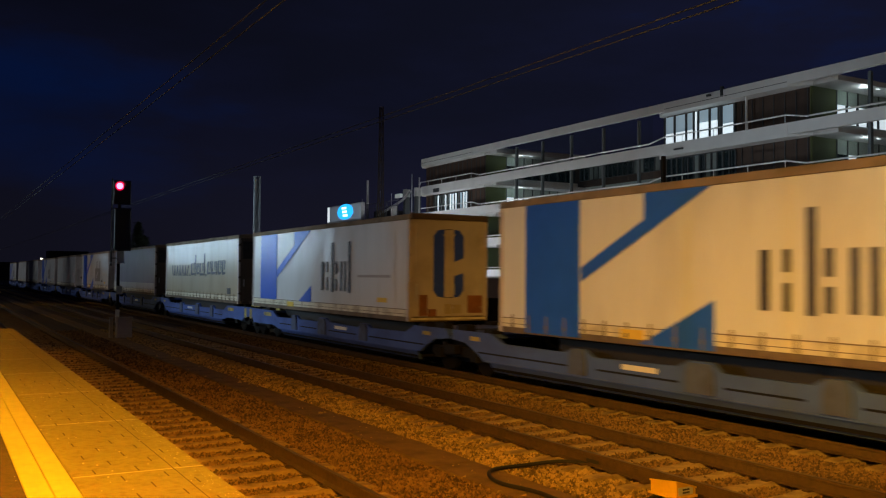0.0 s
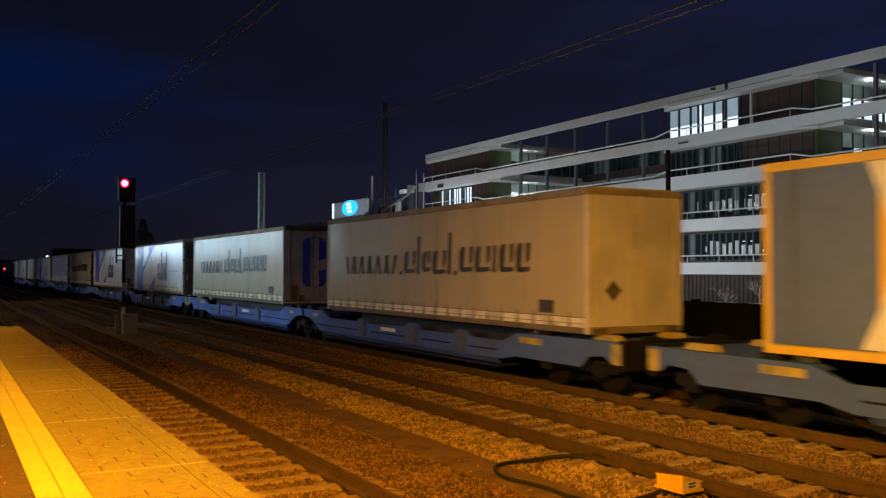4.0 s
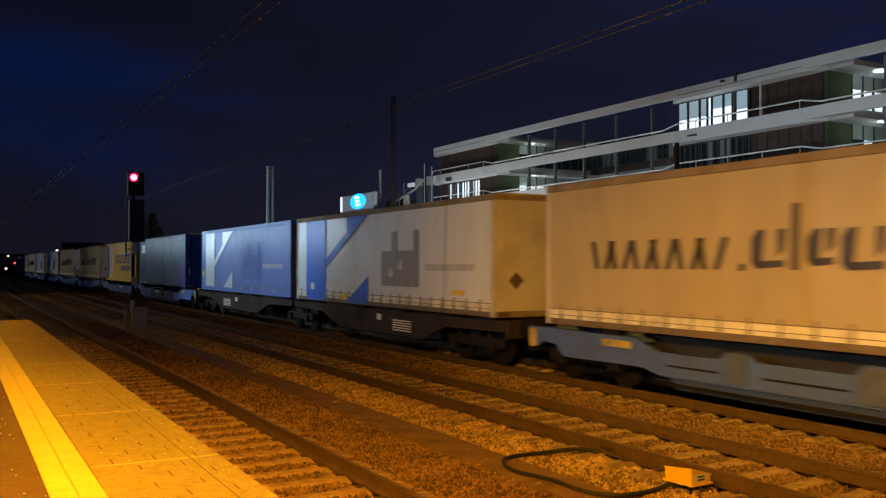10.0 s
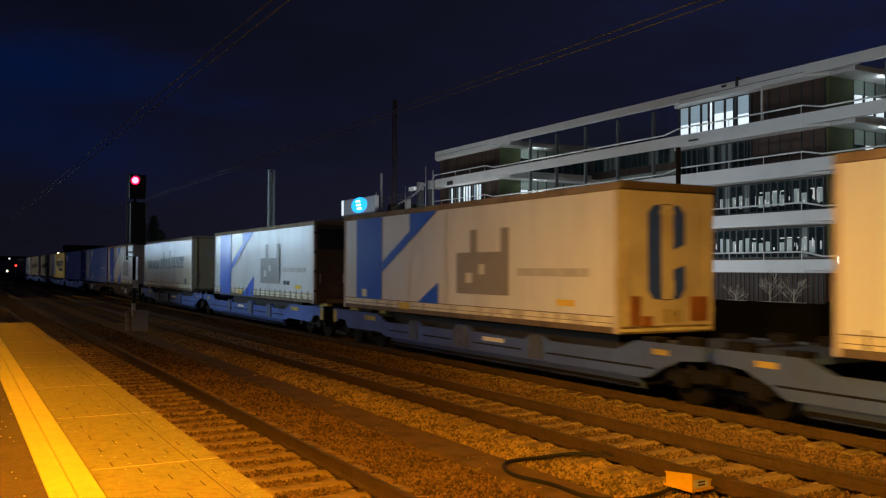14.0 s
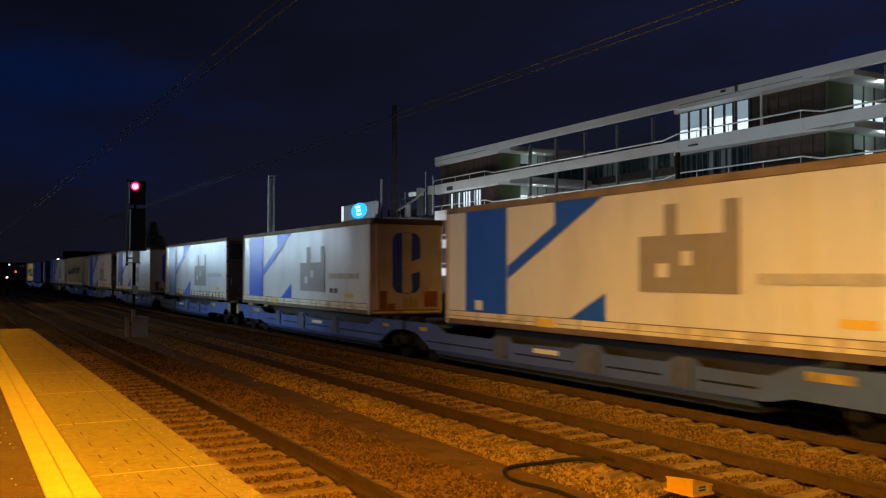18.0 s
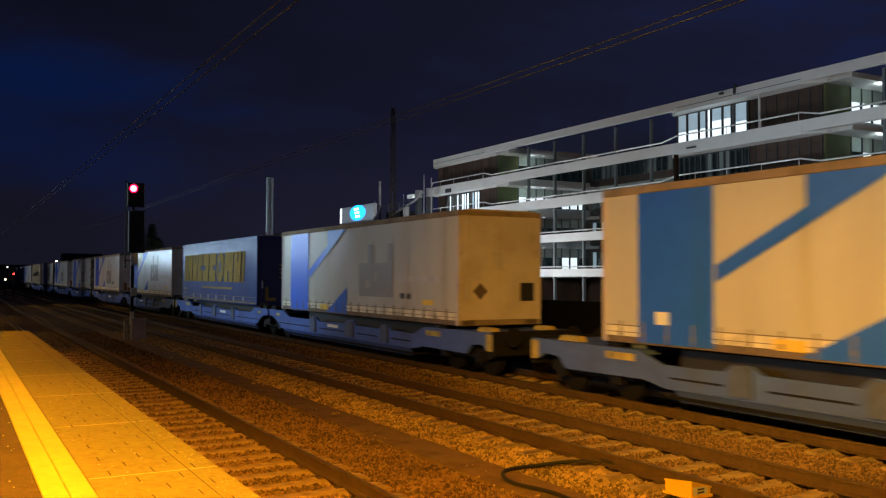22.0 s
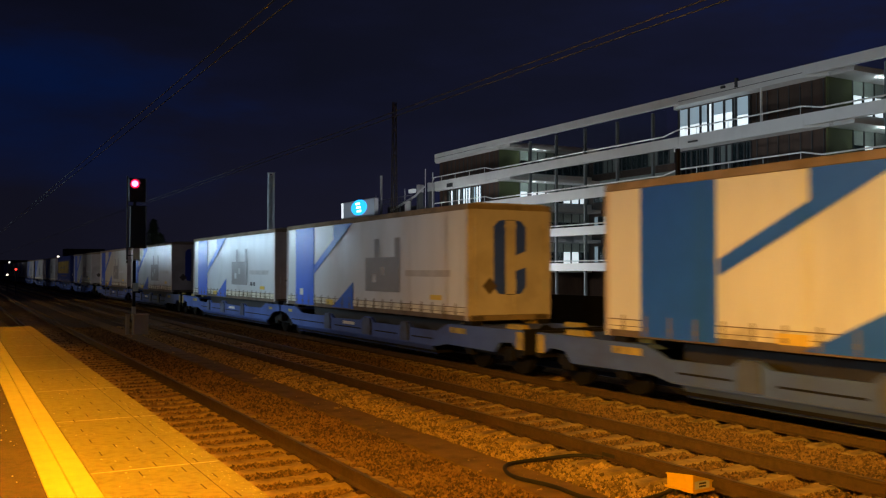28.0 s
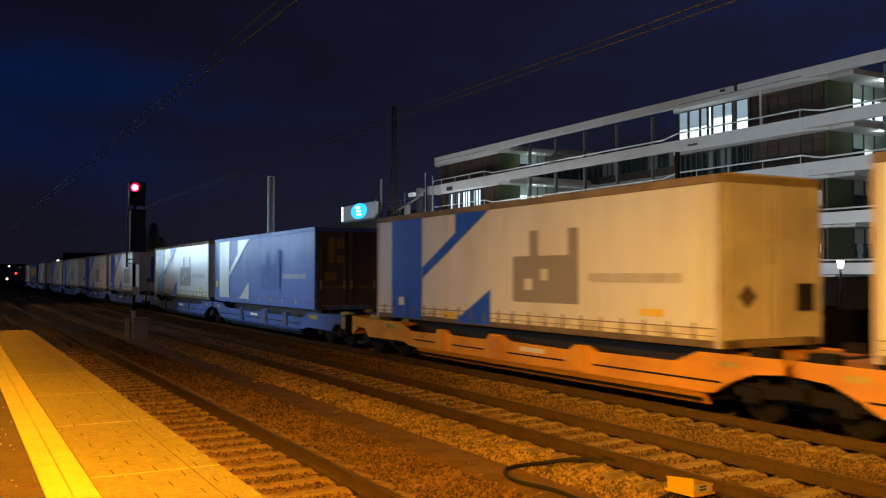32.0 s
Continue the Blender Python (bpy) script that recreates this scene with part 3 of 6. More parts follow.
def lamp_post(at, arm, tint, label, name="platform_lamp"):
    t = thing(name, (at[0], at[1], 0), label, "lamp post")
    z0 = PLAT - 0.005 if name == "platform_lamp" else -0.62
    part("base_plate", boxes((-0.18, 0.18, -0.18, 0.18, z0, z0 + 0.03)), M_GALV, t)
    part("pole", tube(bmesh.new(), (0, 0, z0), (0, 0, at[2]), 0.08, 12, 0.055), M_GALV, t, smooth=True)
    part("arm", tubes(((0, 0, at[2] - 0.05), (arm, 0, at[2] + 0.02), 0.035)), M_GALV, t)
    h = part("lamp_head", boxes((arm - 0.35, arm + 0.3, -0.14, 0.14, at[2] - 0.06, at[2] + 0.08), bevel=0.03), M_GALV, t)
    part("lens", boxes((arm - 0.25, arm + 0.2, -0.1, 0.1, at[2] - 0.075, at[2] - 0.062)), tint, h)
    return t


M_SODIUMLENS = glow("sodium_lens", SODIUM, 12)
M_COOLLENS = glow("cool_lens", COOL, 14)
for x, y, z, w in PLATFORM_LAMPS + FAR_LAMPS:
    lamp_post((x, y, z), 0.9, M_SODIUMLENS, "galvanised platform lamp post with an orange sodium lamp")
for x, y, z, w in FILL_LAMPS:
    lamp_post((x, y, z), 0.9, M_SODIUMLENS, "tall added lamp post, unseen, with an orange fill lamp", "trackside_lamp")
for x, y, z, *w in UNSEEN_LAMPS + YARD_LAMPS:
    lamp_post((x, y, z), 1.0, M_COOLLENS, "tall unseen lamp post with a cold white lamp", "road_lamp")

# ---------------------------------------------------------------- between the tracks


def axle_counter_box():
    t = thing("axle_counter_box", (7.66, 7.913, -0.22), "yellow trackside equipment box with pale plate on steel foot", "trackside box")
    body = boxes((-0.16, 0.16, -0.20, 0.20, 0.13, 0.30))
    for v in body.verts:
        if v.co.z > 0.2:
            v.co.z -= 0.045 * (v.co.x / 0.16 + 1) + 0.02 * (v.co.y / 0.20 + 1)
    part("housing", body, M_BOXYELLOW, t)
    lid = boxes((-0.17, 0.17, -0.21, 0.21, 0.295, 0.315))
    for v in lid.verts:
        v.co.z -= 0.045 * (v.co.x / 0.16 + 1) + 0.02 * (v.co.y / 0.20 + 1)
    part("lid", lid, M_BOXYELLOW, t)
    part("flange", boxes((-0.18, 0.18, -0.22, 0.22, 0.105, 0.13)), M_BOXYELLOW, t, "yellow base flange")
    pl = part("name_plate", boxes((-0.135, 0.11, -0.206, -0.2005, 0.145, 0.235)), M_PALE, t, "pale plate with two dark bars")
    part("plate_bar", boxes((-0.065, 0.05, -0.2085, -0.2062, 0.197, 0.217), (-0.065, 0.05, -0.2085, -0.2062, 0.162, 0.182)), M_DARKPRINT, pl)
    part("foot", boxes((-0.04, 0.04, -0.04, 0.04, -0.04, 0.105), (-0.12, 0.12, -0.08, 0.08, -0.04, 0.0)), M_STEEL, t)
    for x, y in ((-0.15, -0.19), (0.15, -0.19), (0.0, 0.2)):
        part("leg", tubes(((x * 0.6, y * 0.6, 0.106), (x, y, -0.04), 0.014)), M_STEEL, t)
    for x, y in ((-0.12, 0.1), (0.05, -0.1)):
        part("gland", tubes(((x, y, 0.11), (x, y, 0.02), 0.03)), M_BLACK, t)
    t.rotation_euler = (0, 0, radians(4))
    return t


axle_counter_box()


def cable():
    pts = [(8.05, 9.91), (7.85, 10.04), (7.57, 10.18), (7.2, 10.30), (6.8, 10.35), (6.55, 10.24), (6.41, 10.00), (6.31, 9.73), (6.31, 9.46), (6.42, 9.16), (6.47, 8.85), (6.43, 8.53),
           (6.46, 8.22), (6.65, 7.99), (6.95, 7.93), (7.25, 8.00), (7.45, 8.06), (7.53, 8.01)]
    cu = bpy.data.curves.new("cable", "CURVE")
    cu.dimensions, cu.bevel_depth, cu.bevel_resolution, cu.resolution_u = "3D", 0.027, 3, 8
    sp = cu.splines.new("NURBS")
    sp.points.add(len(pts) - 1)
    for k, (x, y) in enumerate(pts):
        z = -0.175 + (0.05 if k in (1, 2) else 0)
        if k == len(pts) - 1:
            z = -0.11
        sp.points[k].co = (x, y, z, 1)
    sp.use_endpoint_u, sp.order_u = True, 4
    cu.materials.append(M_BLACK)
    ob = new("cable", cu)
    tagged(ob, "thick black rubber cable lying in a loop on ballast", "cable")
    s = thing("rail_contact", (8.14, 9.851, -0.2), "black wheel sensor clamped beside the rail", "rail sensor")
    part("clamp", boxes((-0.16, 0.02, -0.05, 0.05, 0.0, 0.05), bevel=0.008), M_STEEL, s)
    part("sensor_head", boxes((-0.12, -0.06, -0.14, 0.14, 0.05, 0.12), bevel=0.012), M_BLACK, s)


cable()


def signal():
    x, y = 6.72, 39.55
    t = thing("railway_signal", (x, y, -0.41), "railway signal showing red, black boards on a slender mast", "railway signal")
    part("mast", boxes((-0.06, 0.06, -0.05, 0.05, 0, 5.9)), M_STEEL, t, "dark steel mast")
    part("ladder", tubes(((-0.27, 0.05, 3.2), (-0.27, 0.05, 6.9), 0.018), ((-0.27, 0.25, 3.2), (-0.27, 0.25, 6.9), 0.018),
                         *[((-0.27, 0.05, z), (-0.27, 0.25, z), 0.012) for z in np.arange(3.3, 6.8, 0.3)], n=6), M_STEEL, t)
    for z in (3.5, 5.1):
        part("ladder_bracket", boxes((-0.27, 0.0, 0.0, 0.03, z, z + 0.04)), M_STEEL, t)
    head = part("signal_board", boxes((-0.27, 0.45, -0.14, -0.06, 5.78, 6.80), bevel=0.03), M_SIGNAL, t, "black rectangular signal board")
    # a glowing disc stands in for the red halo round the light
    part("lens_rim", tube(bmesh.new(), (-0.02, -0.14, 6.56), (-0.02, -0.150, 6.56), 0.19, 24), glow("red_lens_halo", (1.0, 0.0, 0.06), 0.9), head, "glowing disc that stands for the red halo of the lens")
    part("red_lens", tube(bmesh.new(), (-0.02, -0.151, 6.56), (-0.02, -0.17, 6.56), 0.135, 24), glow("red_signal_light", (1.0, 0.14, 0.27), 6.0), head, "glowing red lens")
    bm = bmesh.new()
    arc = [math.pi * k / 10 for k in range(11)]
    prism(bm, [(-0.02 + 0.21 * math.cos(a), 6.56 + 0.21 * math.sin(a)) for a in arc] + [(-0.02 + 0.20 * math.cos(a), 6.56 + 0.20 * math.sin(a)) for a in reversed(arc)], "y", -0.32, -0.14)
    part("hood", bm, M_SIGNAL, head)
    for dx, dz in ((0.22, 6.56), (-0.02, 6.15), (0.22, 6.15)):
        part("dark_lens", tube(bmesh.new(), (dx, -0.14, dz), (dx, -0.155, dz), 0.085, 16), M_BLACK, head)
    low = part("speed_indicator", boxes((-0.22, 0.46, -0.14, -0.05, 3.85, 5.62), bevel=0.04), M_SIGNAL, t, "dark lower signal board")
    part("board_rim", boxes((-0.24, 0.48, -0.05, -0.03, 3.83, 5.64)), M_STEEL, low)
    part("plate_upper", boxes((-0.05, 0.21, -0.08, -0.06, 3.35, 3.82)), M_PALE, t, "small pale mast plate")
    part("plate_lower", boxes((-0.05, 0.17, -0.08, -0.06, 2.0, 2.35)), M_PALE, t, "small pale mast plate")
    part("mast_sleeve", boxes((-0.075, 0.075, -0.065, 0.065, 0.8, 1.35)), M_PALE, t, "white band on the mast")
    part("work_platform", boxes((-0.35, 0.25, -0.1, 0.25, 3.30, 3.34)), M_GALV, t)
    part("foundation", boxes((-0.35, 0.35, -0.3, 0.3, -0.3, 0.06)), M_CONCRETE, t)
    c = thing("relay_cabinet", (6.9, 39.04, -0.25), "grey trackside relay cabinet beneath the signal", "cabinet")
    part("cabinet_body", boxes((-0.3, 0.3, -0.2, 0.2, 0.05, 0.86), bevel=0.015), M_CABINET, c)
    part("cabinet_roof", boxes((-0.33, 0.33, -0.23, 0.23, 0.86, 0.90), bevel=0.01), M_CABINET, c)
    part("cabinet_door", boxes((-0.27, 0.27, -0.215, -0.2, 0.1, 0.83)), M_CABINET, c)
    part("plinth", boxes((-0.32, 0.32, -0.22, 0.22, -0.05, 0.05)), M_CONCRETE, c)
    c2 = thing("junction_post", (6.42, 39.21, -0.25), "narrow grey junction box beside the cabinet", "junction box")
    part("box_body", boxes((-0.07, 0.07, -0.08, 0.08, -0.04, 0.86), bevel=0.01), M_CABINET, c2)
    part("cap", boxes((-0.08, 0.08, -0.09, 0.09, 0.86, 0.885)), M_CABINET, c2)


signal()


def overhead_wire(x, z, label):
    """Twin contact wires, a hand's breadth apart."""
    t = thing("overhead_wire", (x, 0, z), label, "wire")
    for dx, dz in ((0, 0), (-0.14, 0.05)):
        part("contact_wire", tube(bmesh.new(), (dx, -30, dz), (dx, 330, dz), 0.010, 6), M_WIRE, t)
    return t


overhead_wire(X1, 5.78, "thin overhead contact wire above the platform track")
overhead_wire(X2, 5.98, "thin overhead contact wire above the middle track")

# ---------------------------------------------------------------- beyond the train: office building
BX = 50.0
BANDS = [(2.31, 3.20), (5.58, 6.51), (8.89, 9.94), (12.09, 13.05), (15.50, 16.33)]
WING_A, WING_B, WING_C = (80.09, 94.93), (39.26, 54.20), (-3.90, 12.95)


def railing(parent, y0, y1, z, wave=False):
    """A handrail before a balcony band, which steps down past the wing's corner."""
    bm = bmesh.new()
    pts = [(BX - 0.1, y0, z), (BX - 0.1, y1, z)]
    if wave:
        pts = [(BX - 0.1, y0, z - 0.32), (BX - 0.1, y0 + 1.6, z), (BX - 0.1, y1 - 1.6, z), (BX - 0.1, y1, z - 0.32)]
        if y1 > 90:
            pts[3] = (BX + 0.3, y1 - 0.7, z - 0.2)
    chain(bm, pts, 0.06, 6)
    y = y0 + 1.7
    while y < y1 - 1.5:
        tube(bm, (BX - 0.1, y, z - 0.6), (BX - 0.1, y, z), 0.025, 6)
        y += 3.2
    return part("handrail", bm, M_RAILING, parent, "thin white balcony handrail")


def window_strip(parent, y0, y1, z0, z1, x, lit, step, seed, blinds=0.0):
    """A row of panes with mullions; lit gives the share of glowing panes."""
    r = random.Random(seed)
    n = max(1, round((y1 - y0) / step))
    w = (y1 - y0) / n
    fr = bmesh.new()
    for k in range(n + 1):
        y = y0 + k * w
        box(fr, x - 0.10, x + 0.02, y - 0.06, y + 0.06, z0, z1)
    box(fr, x - 0.10, x + 0.02, y0, y1, z0 - 0.06, z0)
    box(fr, x - 0.10, x + 0.02, y0, y1, z1, z1 + 0.06)
    win = part("window", fr, M_MULLION, parent)
    for k in range(n):
        a = r.random()
        m = M_LIT if a < lit else M_LITDIM if a < lit * 1.5 else M_BLIND if a < lit * 1.5 + blinds else M_DARKGLASS
        part("pane", boxes((x - 0.02, x, y0 + k * w + 0.06, y0 + (k + 1) * w - 0.06, z0, z1)), m, win)
    return win


def wing(b, y0, y1):
    """A wing of the building: floors, recessed dark cladding, white balcony bands and their rails."""
    part("core", boxes((BX + 1.25, BX + 14, y0 + 0.6, y1 - 0.6, -0.62, 15.5)), M_CLAD, b, "dark brown timber-clad wall")
    for k, (z0, z1) in enumerate(BANDS):
        # chamfered plan at the corners
        pts = [(BX, y0 + 1.6), (BX, y1 - 1.6), (BX + 1.0, y1), (BX + 14, y1), (BX + 14, y0), (BX + 1.0, y0)]
        part("balcony_band", prism(bmesh.new(), pts, "z", z0, z1), M_FACADE, b, "white balcony band")
        if k < 4:
            railing(b, y0, y1, z1 + 0.52, True)
    part("fascia_line", boxes((BX - 0.012, BX, y0 + 1.6, y1 - 1.6, 15.82, 15.86)), M_MULLION, b)
    part("ground_wall", boxes((BX + 0.6, BX + 1.2, y0 + 0.4, y1 - 0.4, -0.62, 2.31)), M_CLAD, b, "dark timber ground-floor wall")
    slat = part("wall_slat", boxes((BX + 0.54, BX + 0.6, -0.06, 0.06, -0.62, 2.30)), M_GROUNDWALL, b)
    slat.location.y = y0 + 0.6
    for k in range(1, int((y1 - y0 - 1.1) / 0.42)):
        share(slat, "wall_slat", b, (0, y0 + 0.6 + 0.42 * k, 0))
    # vertical joints of the cladding
    first = None
    y = y0 + 0.9
    while y < y1 - 0.8:
        for k in range(1, 4):
            if first is None:
                first = part("cladding_batten", boxes((BX + 1.19, BX + 1.25, -0.035, 0.035, 0, 2.36)), M_MULLION, b)
                first.location = (0, y, BANDS[k][1])
            else:
                share(first, "cladding_batten", b, (0, y, BANDS[k][1]))
        y += 0.95


def court(b, y0, y1, deep, columns):
    """The glazed gap between two wings: bridging bands on columns, and a lower block behind."""
    for k, (z0, z1) in enumerate(BANDS):
        part("bridge_band", boxes((BX + 0.004, BX + 0.4, y0 - 1.55, y1 + 1.55, z0 + 0.17, z1)), M_FACADE, b, "white bridging band")
        if k < 4:
            bm = bmesh.new()
            chain(bm, [(BX - 0.1, y0, z1 + 0.20), (BX - 0.1, y1, z1 + 0.20)], 0.06, 6)
            part("handrail", bm, M_RAILING, b)
    for y in columns:
        part("column", boxes((BX + 0.45, BX + 0.70, y - 0.10, y + 0.10, -0.62, 15.5)), M_COLUMN, b, "slender grey column")
    for k in range(4):
        for a, c in zip([y0] + columns, columns + [y1]):
            o = part("screen_pane", boxes((BX + 0.40, BX + 0.42, a + 0.15, c - 0.15, BANDS[k][1] - 0.1, BANDS[k + 1][0] + 0.1)), M_SCREEN, b, "glass wind screen pane")
            o.visible_shadow = False
    part("rear_block", boxes((BX + deep, BX + deep + 10, y0 - 2, y1 + 2, -0.62, 15.8)), M_CLAD, b, "dark rear block")
    part("rear_lintel", boxes((BX + deep - 0.12, BX + deep, y0 - 2, y1 + 2, 14.82, 15.79), (BX + deep - 0.12, BX + deep, y0 - 2, y1 + 2, 11.6, 12.48)), M_LINTEL, b, "pale grey-green lintel band")
    for k in range(4):
        z0 = BANDS[k][1] - 0.1
        window_strip(b, y0 + 0.5, y1 - 0.5, z0 + 0.35, z0 + 2.1, BX + deep - 0.02, (0.20, 0.12, 0.03, 0.015)[k], 0.8, 40 + k, 0.42)


def end_wall(b, y, seed, green, lit):
    """The wing's side that looks along the tracks, with lit offices behind its panes."""
    r = random.Random(seed)
    for k in range(4):
        z0, z1 = BANDS[k][1], BANDS[k + 1][0]
        part("side_panel", boxes((BX + 1.05, BX + 3.6, y + 0.50, y + 0.60, z0, z1)), M_GREENWALL if green else M_BLIND, b, "green wall panel")
        x = BX + 3.7
        j = 0
        while x < BX + 13.5:
            f = part("window", boxes((x - 0.09, x, y + 0.46, y + 0.6, z0, z1)), M_MULLION, b)
            zt = z1 - 1.0
            m = M_LIT if r.random() < lit[k] else M_DARKGLASS
            part("pane", boxes((x, x + 0.95, y + 0.54, y + 0.57, z0 + 0.1, zt)), m, f)
            part("lintel_panel", boxes((x, x + 1.06, y + 0.52, y + 0.58, zt, z1)), M_LINTEL, f)
            x += 1.15
            j += 1
        part("ceiling_tube", boxes((BX + 4.2, BX + 4.65, y - 1.2, y - 1.1, z1 - 0.03, z1 - 0.01), (BX + 5.6, BX + 5.95, y - 1.2, y - 1.1, z1 - 0.03, z1 - 0.01)), M_TUBE, b)
        part("gallery_slab", boxes((BX + 1.0, BX + 13.5, y - 1.6, y - 0.01, z1, z1 + 0.35)), M_FACADE, b, "pale gallery slab")


def office():
    b = thing("office_building", (0, 0, 0), "five-storey office building with white balcony bands, partly lit at night", "building", kind="structure")
    for w in (WING_A, WING_B, WING_C):
        wing(b, *w)
    court(b, 54.20, 80.09, 13.0, [56.16, 60.68, 65.21, 69.67, 74.10])
    court(b, 12.95, 39.26, 13.0, [17.15, 21.58, 26.00, 30.52, 35.05])
    end_wall(b, WING_A[0], 3, True, (0.1, 0.1, 0.75, 0.06))
    end_wall(b, WING_B[0], 6, True, (0.1, 0.2, 0.6, 0.9))
    # the bright offices on the top floor of the middle wing
    z0, z1 = 13.09, 15.42
    edges = [53.68, 52.57, 51.31, 50.50, 50.04, 48.86, 47.95, 47.69, 46.42]
    fr = bmesh.new()
    for y in edges:
        box(fr, BX + 1.04, BX + 1.2, y - 0.10, y + 0.10, z0, z1)
    win = part("window", fr, M_MULLION, b, "brightly lit office windows")
    for k, (a, c) in enumerate(zip(edges, edges[1:])):
        m = M_LIT if k in (3, 6) else M_LITDIM
        zz = z0 + (0.95 if k not in (4, 5) else 1.35)
        part("pane", boxes((BX + 1.1, BX + 1.14, c + 0.11, a - 0.11, z0 + 0.08, zz)), M_LIT, win)
        part("blind", boxes((BX + 1.1, BX + 1.14, c + 0.11, a - 0.11, zz + 0.01, z1 - 0.03)), m, win)
    part("post", boxes((BX + 0.3, BX + 0.42, 44.63, 44.75, 13.07, 15.5)), M_RAILING, b)
    # half-dark windows below, with scattered lights
    window_strip(b, 46.42, 53.60, 9.99, 11.99, BX + 1.22, 0.0, 0.62, 12, 0.3)
    for z0, z1, seed in ((6.73, 8.73, 21), (3.41, 5.41, 22)):
        window_strip(b, 40.20, 53.50, z0, z1, BX + 1.22, 0.0, 0.62, seed, 0.12)
        r = random.Random(seed)
        # rooms lit behind the panes: far walls, blinds half drawn, and strips of light between them
        for k in range(17):
            y = 40.30 + 0.62 * k
            if k < 15 and r.random() < 0.85:
                part("lit_room", boxes((BX + 1.19, BX + 1.198, y, y + 0.5, z0 + r.uniform(0.25, 0.45), z0 + r.uniform(1.0, 1.45))), M_ROOMDIM, b, "dim lit room behind the window")
            for _ in range(r.randrange(1, 4) if k < 13 else r.randrange(0, 2)):
                a, w = y + r.uniform(0.0, 0.45), r.uniform(0.02, 0.13)
                zlo = z0 + r.uniform(0.3, 0.75)
                part("lit_strip", boxes((BX + 1.17, BX + 1.178, a, a + w, zlo, zlo + r.uniform(0.15, 0.75))), M_ROOM if r.random() < 0.6 else M_LITWARM, b)
            if k < 12 and r.random() < 0.5:
                part("ceiling_lamp", boxes((BX + 1.18, BX + 1.188, y + 0.05, y + r.uniform(0.2, 0.5), z0 + 1.30, z0 + 1.37)), M_LITWARM, b)
    window_strip(b, 84.52, 92.09, 9.99, 11.9, BX + 1.22, 0.30, 0.6, 31, 0.4)
    window_strip(b, 80.94, 92.09, 6.73, 8.68, BX + 1.22, 0.1, 0.6, 32, 0.5)
    # small fittings on the fascia
    part("roof_fitting", boxes((BX - 0.1, BX + 0.1, 46.52, 46.73, 15.89, 16.57), (BX - 0.15, BX + 0.1, 47.68, 48.05, 16.04, 16.20), (BX - 0.12, BX, 50.52, 51.47, 12.43, 12.55),
                                  (BX - 0.1, BX + 0.1, 88.94, 90.20, 12.14, 12.58)), M_MULLION, b)
    part("roof", boxes((BX + 0.3, BX + 14, WING_B[0] + 1, WING_B[1] - 1, 16.332, 16.43), (BX + 0.3, BX + 14, WING_A[0] + 1, WING_A[1] - 1, 16.332, 16.43)), M_ROOFDARK, b)
    return b


office()


def street_lamp(at):
    t = thing("street_lamp", (at[0], at[1], 0), "short street lamp with a glowing white head on a dark post", "street lamp", "street lamps")
    part("post", tube(bmesh.new(), (0, 0, -0.62), (0, 0, at[2] - 0.22), 0.06, 10), M_STEEL, t)
    part("head", boxes((-0.12, 0.12, -0.12, 0.12, at[2] + 0.16, at[2] + 0.21)), M_STEEL, t)
    g = part("globe", tube(bmesh.new(), (0, 0, at[2] - 0.22), (0, 0, at[2] + 0.16), 0.13, 12, 0.18), glow("lamp_globe", (0.95, 0.98, 1.0), 14), t, "glowing white lamp glass")
    g.visible_shadow = False


for at in STREET_LAMPS:
    street_lamp(at)


def barrier():
    t = thing("noise_barrier", (0, 0, 0), "low dark barrier wall behind the train", "wall", kind="structure")
    p0 = part("panel", boxes((18.0, 18.12, 0.03, 3.97, -0.62, 1.66)), M_HEDGE, t)
    p0.location = (0, -10, 0)
    q0 = part("barrier_post", boxes((17.95, 18.17, -0.06, 0.06, -0.62, 1.72)), M_HEDGE, t)
    q0.location = (0, -10, 0)
    for k in range(1, 32):
        share(p0, "panel", t, (0, -10 + 4 * k, 0))
        share(q0, "barrier_post", t, (0, -10 + 4 * k, 0))


barrier()


def steel_post():
    t = thing("steel_post", (18.5, 19.5, -0.62), "dark steel post with a small box behind the train", "post")
    part("pole", boxes((-0.055, 0.055, -0.055, 0.055, 0.02, 6.65), bevel=0.01), M_STEEL, t)
    part("base_plate", boxes((-0.16, 0.16, -0.16, 0.16, 0.0, 0.02)), M_STEEL, t)
    part("switch_box", boxes((0.056, 0.20, -0.12, 0.10, 3.15, 3.45), bevel=0.01), M_STEEL, t)


steel_post()


